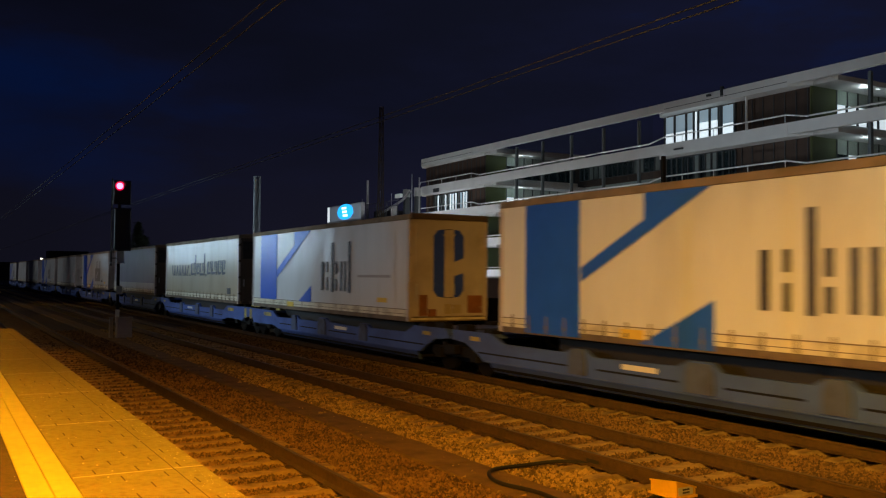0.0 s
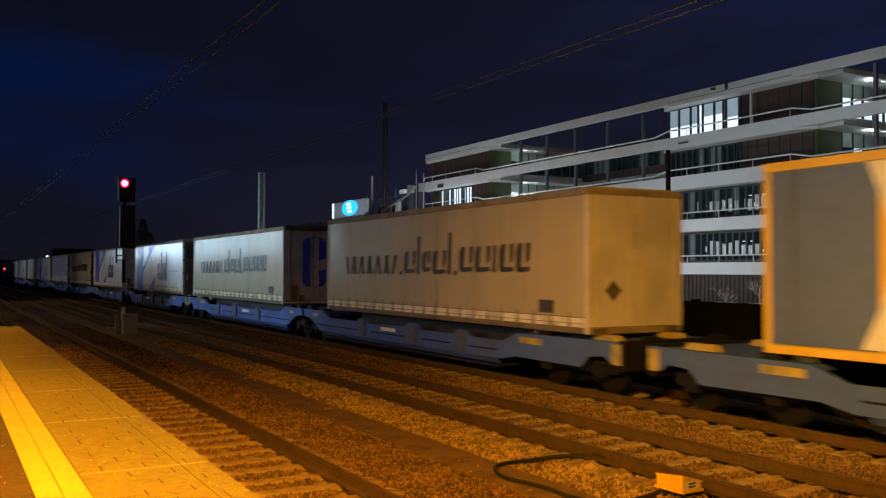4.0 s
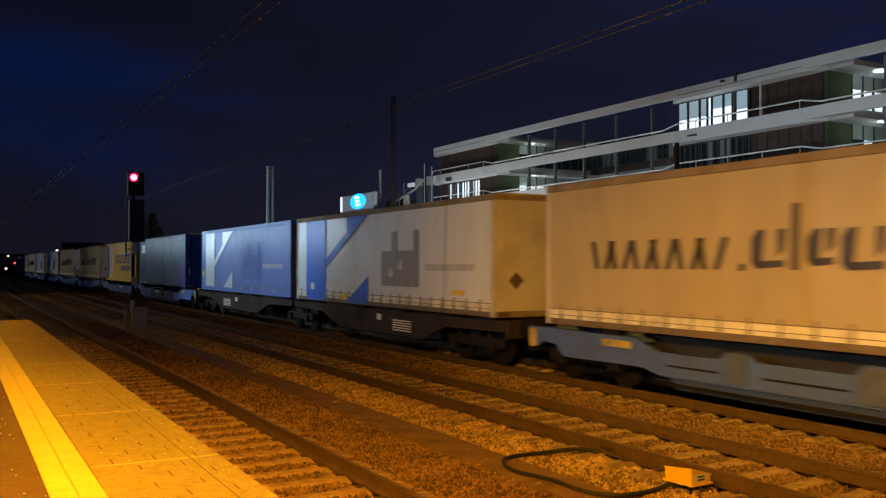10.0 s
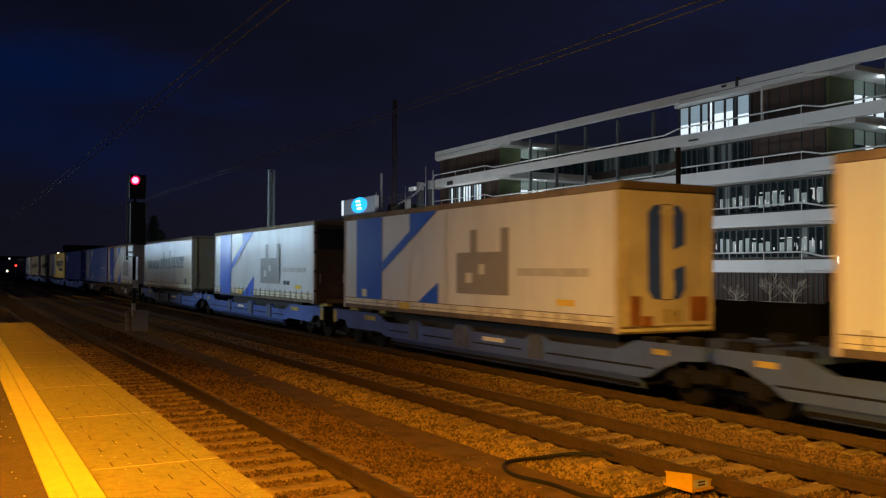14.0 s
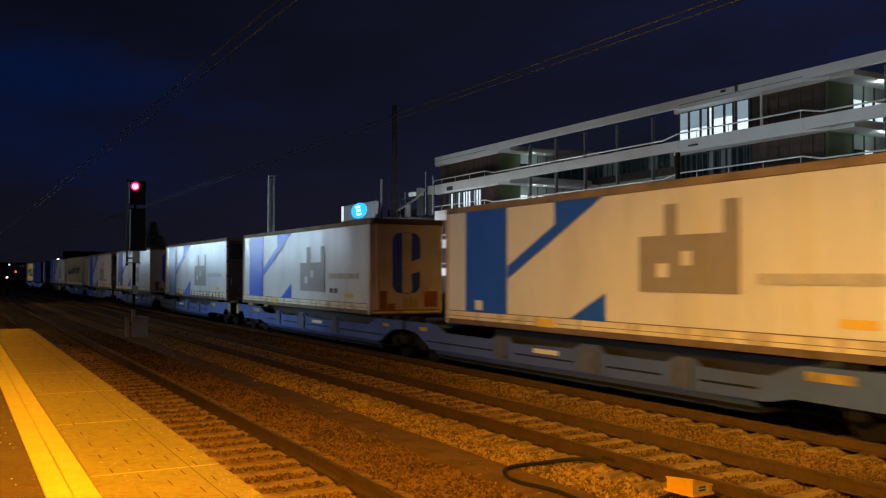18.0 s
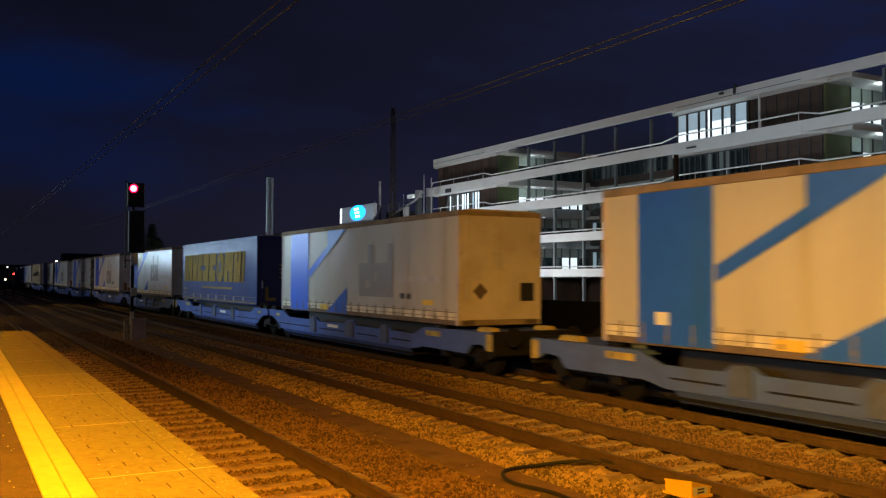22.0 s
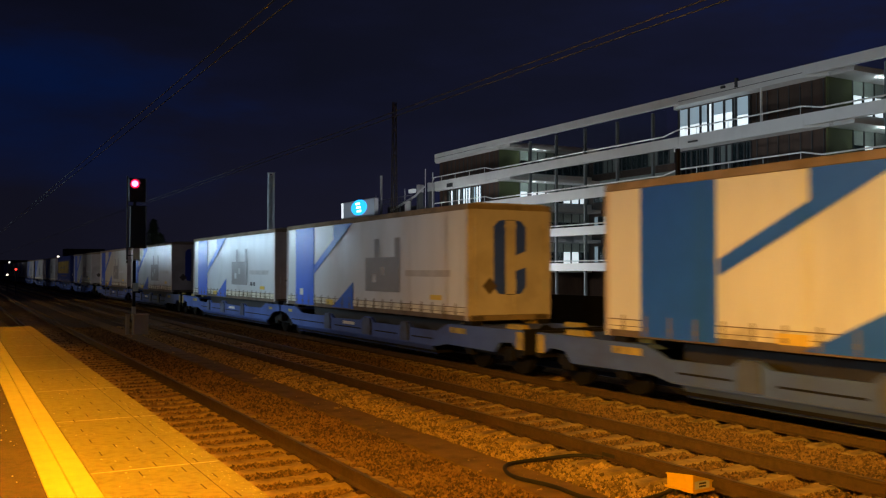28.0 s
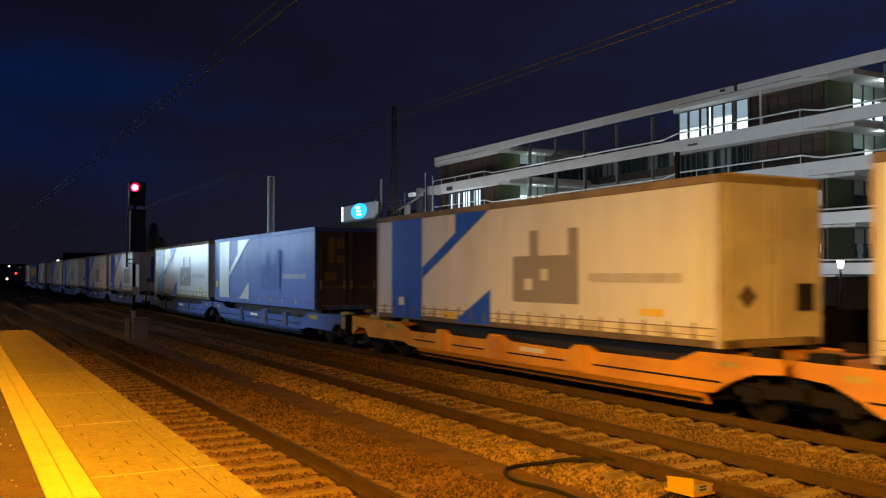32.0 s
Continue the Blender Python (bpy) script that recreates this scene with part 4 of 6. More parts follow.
def bare_tree(at, h, seed, lit=True):
    r = random.Random(seed)
    t = thing("bare_tree", at, "young bare tree tied to a low pale frame", "tree")
    bm = bmesh.new()
    tube(bm, (0, 0, 0), (0, 0, h * 0.6), 0.045, 7, 0.025)

    def limb(p, d, l, rad, n):
        q = p + d * l
        tube(bm, p, q, rad, 5, rad * 0.6)
        if n:
            for _ in range(3):
                e = (d + Vector((r.uniform(-.8, .8), r.uniform(-.8, .8), r.uniform(-.1, .7)))).normalized()
                limb(p + d * l * r.uniform(0.5, 1), e, l * r.uniform(0.55, 0.8), rad * 0.6, n - 1)

    for k in range(6):
        a = k * 1.05
        limb(Vector((0, 0, h * r.uniform(0.3, 0.6))), Vector((math.cos(a), math.sin(a), r.uniform(0.5, 1.2))).normalized(), h * 0.2, 0.014, 3)
    # lit trees get the pale cabinet colour instead of bark, as painted lamplight
    part("branches", bm, M_BARK if not lit else M_CABINET, t)
    part("stake_frame", boxes((-0.05, 0.05, -0.9, 0.9, 0.95, 1.05), (-0.05, 0.05, -0.95, -0.85, 0, 1.05), (-0.05, 0.05, 0.85, 0.95, 0, 1.05)), M_PALE, t)


bare_tree((47.0, 41.1, -0.62), 3.4, 2)
bare_tree((47.0, 39.2, -0.62), 3.1, 5)
bare_tree((47.0, 44.0, -0.62), 2.6, 7)


def neighbour():
    b = thing("low_building", (0, 0, 0), "dark flat-roofed low building with rooftop units", "building", kind="structure")
    part("wall", boxes((46.2, 62, 96.44, 162, -0.62, 9.17)), M_ROOFDARK, b)
    part("roof", boxes((46, 62.2, 96.23, 162.2, 9.17, 9.36)), M_ROOFDARK, b)
    for x0, y0, z0, r, h in ((48.5, 94.17, 11.8, 0.42, 0.9), (48.5, 91.39, 11.7, 0.42, 1.0), (48.5, 97.4, 9.36, 0.40, 1.6)):
        u = part("rooftop_unit", tube(bmesh.new(), (x0, y0, z0), (x0, y0, z0 + h), r, 14), M_GALV, b, "grey rooftop ventilation drum")
        if z0 > 10:
            part("drum_frame", boxes((x0 - 0.3, x0 + 0.3, y0 - 0.3, y0 + 0.3, 9.36, z0)), M_MULLION, u)
    part("plant_housing", boxes((49, 53, 100.65, 104.33, 9.36, 10.72), bevel=0.05), M_ROOFDARK, b)
    for y, h, r in ((90.9, 4.85, 0.05), (89.1, 4.28, 0.07), (102.99, 5.19, 0.16), (96.2, 3.0, 0.04), (99.4, 3.6, 0.05), (104.6, 2.9, 0.05)):
        part("flue", tubes(((47.5, y, 9.36), (47.5, y, 9.36 + h), r)), M_GALV, b)
    for y in (92.8, 95.6, 98.5, 101.2):
        part("roof_rail_post", tubes(((46.6, y, 9.36), (46.6, y, 11.3), 0.05)), M_MULLION, b)
    part("roof_rail", tubes(((46.6, 92.4, 11.3), (46.6, 101.6, 11.3), 0.05), ((46.6, 92.4, 10.7), (46.6, 101.6, 10.7), 0.04)), M_MULLION, b)
    part("bent_pipe", chain(bmesh.new(), [(47.4, 91.0, 12.2), (47.4, 93.2, 11.3), (47.4, 96.5, 10.6), (47.4, 99.8, 9.9)], 0.13, 8), M_GALV, b, "bent grey duct on the roof")
    part("pale_cabinet", boxes((46.8, 47.2, 92.6, 93.9, 11.6, 12.05), bevel=0.03), M_PALEUNIT, b, "small pale rooftop cabinet with an added faint glow")
    s = thing("light_box_sign", (46.0, 0, 0), "illuminated white box sign with a bright blue round emblem", "sign")
    part("sign_case", boxes((0.3, 0.8, 102.3, 113.3, 9.36, 11.7)), mat("sign_case_grey", (0.5, 0.52, 0.55), 0.5), s)
    part("sign_face", boxes((0.27, 0.298, 102.5, 112.5, 9.65, 11.6)), glow("sign_face_glow", (0.42, 0.5, 0.6), 0.16), s)
    part("sign_edge", boxes((0.25, 0.3, 112.6, 113.2, 9.65, 11.65)), glow("sign_edge_glow", (0.85, 0.95, 1.0), 1.0), s)
    disc = bmesh.new()
    prism(disc, [(107.2 + 2.5 * math.cos(a * math.pi / 16), 10.75 + 1.0 * math.sin(a * math.pi / 16)) for a in range(32)], "x", 0.2, 0.265)
    e = part("emblem", disc, glow("emblem_blue", (0.02, 0.42, 1.0), 1.7), s, "bright blue round emblem")
    for y0, z0 in ((106.78, 11.11), (106.57, 10.63), (106.36, 10.14)):
        part("emblem_bar", boxes((0.18, 0.198, y0, y0 + 1.4, z0, z0 + 0.26)), glow("emblem_white", (0.9, 0.97, 1.0), 2.2), e, "white bar")


neighbour()


def lattice_mast(at, h, w, name="lattice_mast"):
    t = thing(name, at, "slender dark steel lattice mast", "mast")
    for dx, dy in ((-1, -1), (-1, 1), (1, -1), (1, 1)):
        part("leg", tubes(((dx * w, dy * w, 0), (dx * w * 0.45, dy * w * 0.45, h), 0.028), n=6), M_RUST, t)
    bm = bmesh.new()
    n = int(h / 0.8)
    for k in range(n):
        z0, z1 = h * k / n, h * (k + 1) / n
        a, b = w * (1 - 0.55 * k / n), w * (1 - 0.55 * (k + 1) / n)
        s = 1 if k % 2 else -1
        for p, q in (((-s * a, -a, z0), (s * b, -b, z1)), ((-a, -s * a, z0), (-b, s * b, z1)), ((s * a, a, z0), (-s * b, b, z1)), ((a, s * a, z0), (b, -s * b, z1))):
            tube(bm, p, q, 0.014, 5)
    part("bracing", bm, M_RUST, t)


lattice_mast((25.0, 52.2, -0.62), 14.06, 0.20)


def catenary_mast(at, h):
    t = thing("catenary_mast", at, "pale steel catenary mast of two channels", "mast")
    part("channel", boxes((-0.19, -0.10, -0.1, 0.1, 0, h)), M_MAST, t)
    part("channel", boxes((0.10, 0.19, -0.1, 0.1, 0, h)), M_MAST, t)
    n = int(h / 0.6)
    part("batten", boxes(*[(-0.10, 0.10, -0.105, -0.09, 0.3 + k * 0.6, 0.36 + k * 0.6) for k in range(n)], (-0.10, 0.10, -0.02, 0.02, 0, h - 0.1)), M_MAST, t)
    part("cap", boxes((-0.2, 0.2, -0.12, 0.12, h, h + 0.05)), M_MAST, t)


catenary_mast((16.4, 51.06, -0.62), 8.84)


def conifer(at, h, seed):
    r = random.Random(seed)
    t = thing("conifer", at, "dark conifer standing beyond the tracks at night", "tree")
    part("trunk", tube(bmesh.new(), (0, 0, 0), (0, 0, h), 0.22, 8, 0.03), M_BARK, t)
    bm = bmesh.new()
    for _ in range(1500):
        f = r.random() ** 0.8
        z = h * (0.12 + 0.88 * f)
        rad = (1 - f) * h * 0.27 * r.uniform(0.25, 1.1) + 0.1
        a = r.uniform(0, 6.283)
        c = Vector((rad * math.cos(a), rad * math.sin(a), z))
        d = Vector((math.cos(a), math.sin(a), r.uniform(-0.5, 0.1))) * r.uniform(0.25, 0.6)
        s = Vector((-math.sin(a), math.cos(a), r.uniform(-0.2, 0.2))) * r.uniform(0.08, 0.2)
        bm.faces.new([bm.verts.new(c - s), bm.verts.new(c + d), bm.verts.new(c + s), bm.verts.new(c - d * 0.3 + Vector((0, 0, 0.12)))])
    part("crown", bm, M_LEAF, t)


conifer((19.5, 102.8, -0.62), 8.8, 1)
conifer((21.0, 106.6, -0.62), 7.4, 2)


def distant_light(at, color, strength, label, r=0.16):
    t = thing("distant_light", (at[0], at[1], -0.62), label, "light")
    part("post", tubes(((0, 0, 0), (0, 0, at[2] + 0.62 - r), 0.05)), M_STEEL, t)
    bm = bmesh.new()
    bmesh.ops.create_icosphere(bm, subdivisions=2, radius=r, matrix=Matrix.Translation((0, 0, at[2] + 0.62)))
    part("bulb", bm, glow("distant_" + label.split()[1], color, strength), t)


distant_light((6.2, 112.1, 2.63), (1.0, 0.04, 0.03), 4, "distant red signal light beside the track", 0.12)
distant_light((6, 126.3, 1.95), (1.0, 0.85, 0.65), 1.8, "distant pale lamp beside the track", 0.15)
distant_light((4.6, 124.6, 3.22), (1.0, 0.7, 0.4), 2.5, "distant amber lamp beside the track", 0.10)
distant_light((19.1, 201.7, 5.36), (1.0, 0.9, 0.7), 3.0, "distant warm lamp above the far end of the train", 0.26)
distant_light((21.9, 202.0, 5.17), (1.0, 0.62, 0.25), 2.2, "distant yellow lamp above the far end of the train", 0.24)
distant_light((9.9, 200.9, 4.19), (0.9, 0.9, 0.8), 1.2, "distant white lamp beyond the tracks", 0.2)


def far_skyline():
    r = random.Random(3)
    bm = bmesh.new()
    y = -200.0
    for k in range(90):
        a = -70 + k * 1.6
        d = 420
        x, yy = d * math.sin(radians(a)), d * math.cos(radians(a))
        if -4 < a < 6:
            h = 7
        else:
            h = r.uniform(7, 15)
        box(bm, x - 8, x + 8, yy - 5, yy + 5, -0.62, h)
    ob = part("far_woods", bm, M_SOIL)
    tagged(ob, "dark line of far woods and roofs at night", "woods", kind="stuff")


far_skyline()

# ---------------------------------------------------------------- the train
# In a load's own space: x across (near side negative), y = 0 at its leading end and negative towards its tail, z = 0 at its floor.
LEN, TALL, HALF, FLOOR = 13.89, 2.98, 1.275, 1.19
LS, ZS = 1.0525, 0.975                  # lengths and heights of the unit in which prints and frames are drawn
NEAR = -HALF


def decal(bm, pts, lift=0.010):
    """A flat print on the near side: pts are (distance from the leading end, height above the rails)."""
    return prism(bm, [(-s * LS, z * ZS - FLOOR) for s, z in pts], "x", NEAR - lift - 0.002, NEAR - 0.001)


def rects(*rows, lift=0.010):
    bm = bmesh.new()
    for s0, s1, z0, z1 in rows:
        decal(bm, [(s0, z0), (s1, z0), (s1, z1), (s0, z1)], lift)
    return bm


def grid_print(xs, zs, rows):
    """A flat print from a grid of cells that share their corners; rows name the filled cells, top row first."""
    bm = bmesh.new()
    vs = {}

    def at(i, j):
        if (i, j) not in vs:
            vs[(i, j)] = bm.verts.new((NEAR - 0.012, -xs[i] * LS, zs[j] * ZS - FLOOR))
        return vs[(i, j)]

    for r, row in enumerate(rows):
        j = len(rows) - 1 - r
        for i, c in enumerate(row):
            if c == "#":
                bm.faces.new((at(i, j), at(i + 1, j), at(i + 1, j + 1), at(i, j + 1)))
    return bm


def wavy_side(x, seed, amount):
    """A curtain that bulges slightly between its straps."""
    bm = bmesh.new()
    r = random.Random(seed)
    n, m = 44, 6
    ph = [r.uniform(0, 6.28) for _ in range(4)]
    sgn = -1 if x < 0 else 1
    g = []
    for i in range(n + 1):
        row = []
        for j in range(m + 1):
            y = -0.12 - (LEN - 0.24) * i / n
            z = 0.30 + (TALL - 0.44) * j / m
            e = math.sin(math.pi * j / m) * math.sin(math.pi * i / n)
            d = amount * e * (math.sin(y * 2.1 + ph[0]) + 0.6 * math.sin(y * 4.7 + ph[1] + z) + 0.5 * math.sin(z * 3 + ph[2]))
            row.append(bm.verts.new((x - sgn * 0.004 + sgn * (d - 1.2 * amount) * 1.0, y, z)))
        g.append(row)
    for i in range(n):
        for j in range(m):
            bm.faces.new((g[i][j], g[i + 1][j], g[i + 1][j + 1], g[i][j + 1]))
    return bm


CACHE = {}


def cached(key, name, make, material, parent, label="", smooth=False):
    """The same mesh under several loads that are alike."""
    if key in CACHE:
        o = new(name, CACHE[key])
        o.parent = parent
        if label:
            tagged(o, label)
        return o
    o = part(name, make(), material, parent, label, smooth)
    CACHE[key] = o.data
    return o


def corrugated(x, pitch, deep):
    """A pressed container wall along the side."""
    bm = bmesh.new()
    sgn = -1 if x < 0 else 1
    y = -0.10
    pts = []
    while y > -LEN + 0.10:
        pts += [(x, y), (x, y - pitch * 0.4), (x - sgn * deep, y - pitch * 0.5), (x - sgn * deep, y - pitch * 0.9)]
        y -= pitch
    lo = [bm.verts.new((a, b, 0.12)) for a, b in pts]
    hi = [bm.verts.new((a, b, TALL - 0.10)) for a, b in pts]
    for i in range(len(pts) - 1):
        bm.faces.new((lo[i], lo[i + 1], hi[i + 1], hi[i]))
    return bm


def rear_end(t, kind):
    """The tail end, which faces the platform's near end: two doors with their rods, and what is printed or fixed on them."""
    y = -LEN
    base = {"emblem": M_DOOR, "marked": M_DOOR, "plates": M_DOOR, "plain": M_DOOR, "cream": M_CREAM, "dark": M_DOORDARK, "red": M_DOOR, "yellow": M_YELLOW, "navy": M_NAVY,
            "bluedark": M_DOORDARK, "lines": M_NAVY, "rack": M_DOORDARK}[kind]

    def fix(key, name, rows, material, label="", bevel=0.0):
        """A fitting of boxes (x0, x1, z0, z1, how far it stands out)."""
        for k, (a, b, c, e, d) in enumerate(rows):
            cached((kind, key, k), name, lambda: boxes((a, b, y - d, y - 0.0005, c, e), bevel=bevel), material, t, label)

    for s in (-1, 1):
        x0, x1 = (-HALF + 0.09, -0.006) if s < 0 else (0.006, HALF - 0.09)
        d = cached(("door", s, base.name), "door", lambda: boxes((x0, x1, y, y + 0.04, 0.14, TALL - 0.14), bevel=0.006), base, t, "rear door leaf")
        rods = (x0 + 0.14, x1 - 0.14)
        for x in rods:
            cached(("rod", x, base.name), "locking_rod", lambda: tubes(((x, y - 0.016, 0.1), (x, y - 0.016, TALL - 0.12), 0.011), n=6), base, d)
            for z in (0.35, 2.4):
                g = cached(("guide", base.name), "rod_guide", lambda: boxes((-0.04, 0.04, y - 0.03, y, 0, 0.06)), base, d)
                g.location = (x, 0, z)
            hd = cached("rodhandle", "rod_handle", lambda: boxes((-0.02, 0.02, y - 0.045, y - 0.028, 0.75, 1.05)), M_ALU, d)
            hd.location = (x, 0, 0)
    for s in (-1, 1):
        for z in (0.4, 1.1, 1.8, 2.5):
            h = cached(("hinge", base.name), "hinge", lambda: boxes((-0.05, 0.05, y - 0.02, y, 0, 0.1)), base, t)
            h.location = (s * (HALF - 0.05), 0, z)
    if kind in ("emblem", "marked"):
        def mark():
            # an upright bar with cut corners, and two shorter ones divided by a slanting gap
            bm = bmesh.new()
            yy = y - 0.008
            prism(bm, [(-0.50, 0.86), (-0.36, 0.68), (-0.15, 0.66), (-0.15, 2.58), (-0.36, 2.56), (-0.50, 2.40)], "y", yy, y + 0.001)
            prism(bm, [(0.16, 1.66), (0.48, 1.78), (0.48, 2.40), (0.34, 2.56), (0.16, 2.58)], "y", yy, y + 0.001)
            prism(bm, [(0.16, 0.66), (0.34, 0.68), (0.48, 0.86), (0.48, 1.36), (0.16, 1.26)], "y", yy, y + 0.001)
            return bm
        cached("mark", "emblem", mark, M_BLUESODIUM, t, "large blue printed emblem of upright bars")
        fix("markline", "emblem_line", [(-0.15, 0.16, 2.57, 2.59, 0.006), (-0.15, 0.16, 0.65, 0.67, 0.006)], M_DARKPRINT)
    if kind == "emblem":
        fix("roofedge", "roof_edge", [(-HALF + 0.02, HALF - 0.02, TALL - 0.13, TALL + 0.03, 0.10)], M_DOORDARK, "dark overhanging roof edge", 0.02)
        for k, row in enumerate(((-0.95, -0.70, 0.16, 0.74, 0.03), (0.62, 1.10, 0.22, 0.72, 0.03), (-0.66, -0.42, 0.14, 0.34, 0.05), (0.12, 0.40, 0.22, 0.46, 0.03), (-0.14, 0.06, 0.2, 0.48, 0.03))):
            fix("low%d" % k, "door_fitting", [row], M_RUSTRED if k < 3 else M_CREAM, "rust-brown fitting low on the door" if k < 3 else "")
        fix("bumper", "bumper_strip", [(-1.2, 1.2, 0.04, 0.10, 0.05)], M_HEM, "pale bumper strip")
    if kind in ("plates", "marked", "plain"):
        cached("plate_r", "warning_plate", lambda: prism(bmesh.new(), [(-0.62, 0.66), (-0.40, 0.88), (-0.62, 1.10), (-0.84, 0.88)], "y", y - 0.012, y), M_DOORDARK, t, "dark diamond warning plate")
    if kind == "plates":
        fix("hatch", "dark_hatch", [(0.62, 1.02, 0.62, 1.10, 0.05)], M_BLACK, "dark square hatch")
        fix("print", "faded_print", [(-0.22, 0.06, 1.45, 1.90, 0.004)], M_PALEPRINT, "faded grey print")
    if kind == "plain":
        fix("print", "faded_print", [(-0.15, 0.22, 1.75, 2.1, 0.004)], M_PALEPRINT, "faded grey print")
    if kind == "cream":
        fix("print", "faded_print", [(-0.52, 0.55, 2.02, 2.16, 0.004), (-0.40, 0.70, 1.86, 1.98, 0.004)], M_PALEPRINT, "faded grey-blue print")
        fix("square", "dark_square", [(0.0, 0.26, 0.42, 0.70, 0.006)], M_DARKPRINT, "small dark square")
        fix("bumper", "bumper_strip", [(-1.2, 1.2, 0.04, 0.10, 0.05)], M_TOPRAIL, "grimy bumper strip")
    if kind == "red":
        for x in (0.12, 0.72):
            o = cached("redp", "red_plate", lambda: boxes((-0.25, 0.25, y - 0.02, y, 1.28, 1.92), bevel=0.008), M_RED, t, "red marker plate")
            o.location = (x, 0, 0)
        for k in range(4):
            fix("rung%d" % k, "step_bar", [(0.05, 0.95, 0.42 + 0.18 * k, 0.48 + 0.18 * k, 0.05)], M_HEM, "pale horizontal bar")
        fix("dark", "dark_panel", [(-0.62, -0.28, 0.2, 0.75, 0.03)], M_DOORDARK, "dark panel low on the door")
    if kind == "dark":
        fix("tail", "tail_lift", [(-1.1, 1.1, 1.95, 2.7, 0.03)], M_BLACK, "black upper door panel")
        for k, x in enumerate((0.14, 0.66)):
            fix("pl%d" % k, "pale_plate", [(x, x + 0.42, 1.32, 1.72, 0.03)], M_CREAM, "pale square plate")
        for k, row in enumerate(((0.1, 1.0, 0.55, 0.70, 0.06), (-0.7, -0.3, 0.35, 0.6, 0.04), (0.2, 0.42, 0.72, 1.25, 0.05), (0.78, 1.0, 0.72, 1.2, 0.05))):
            fix("gear%d" % k, "door_gear", [row], M_SILL, "grimy fitting on the door")
    if kind == "lines":
        for k, z in enumerate((1.18, 1.36, 1.54, 1.72)):
            fix("line%d" % k, "amber_line", [(-0.3, 0.9, z, z + 0.05, 0.004)], M_AMBER, "thin amber line")
        for k, x in enumerate((-0.9, 0.55)):
            fix("low%d" % k, "door_fitting", [(x, x + 0.12, 0.2, 0.8, 0.03), (x, x + 0.45, 0.2, 0.34, 0.03)], M_AMBER, "worn amber corner mark low on the door")
    if kind == "bluedark":
        fix("print", "pale_print", [(-0.75, -0.5, 1.7, 2.6, 0.004), (-0.42, -0.1, 2.2, 2.6, 0.004), (-0.42, -0.1, 1.7, 1.95, 0.004), (-0.9, -0.45, 1.05, 1.35, 0.004)], M_AMBER, "pale printed bars")
        fix("line", "amber_strip", [(-1.0, 0.9, 0.80, 0.86, 0.01)], M_AMBER, "amber reflective strip")
        fix("line2", "amber_strip", [(-1.0, 0.6, 0.10, 0.15, 0.01)], M_HEM)
    if kind == "rack":
        for k, x in enumerate((-0.85, -0.4, 0.05, 0.5, 0.92)):
            fix("bar%d" % k, "rack_bar", [(x, x + 0.08, 0.2, 2.75, 0.06)], M_SILL, "grimy upright bar")
        for k, z in enumerate((0.75, 1.35, 2.05)):
            fix("cross%d" % k, "rack_cross_bar", [(-1.1, 1.1, z, z + 0.09, 0.07)], M_TOPRAIL)
    if kind == "yellow":
        for k in range(8):
            fix("rib%d" % k, "door_rib", [(-1.1, 1.1, 0.35 + 0.31 * k, 0.41 + 0.31 * k, 0.03)], M_YELLOW)
        for k, row in enumerate(((0.15, 0.95, 1.2, 1.6, 0.012), (-0.9, -0.3, 0.5, 0.8, 0.012), (0.2, 0.9, 0.55, 0.75, 0.012))):
            fix("pl%d" % k, "rusty_plate", [row], M_RUSTRED, "rust-red plate")
    for x in (-0.97, 0.97):
        o = cached("tail", "tail_lamp", lambda: boxes((-0.17, 0.17, y - 0.03, y - 0.001, 0.02, 0.12)), M_DOORDARK, t, "dark tail lamp, unlit")
        o.location = (x, 0, 0)


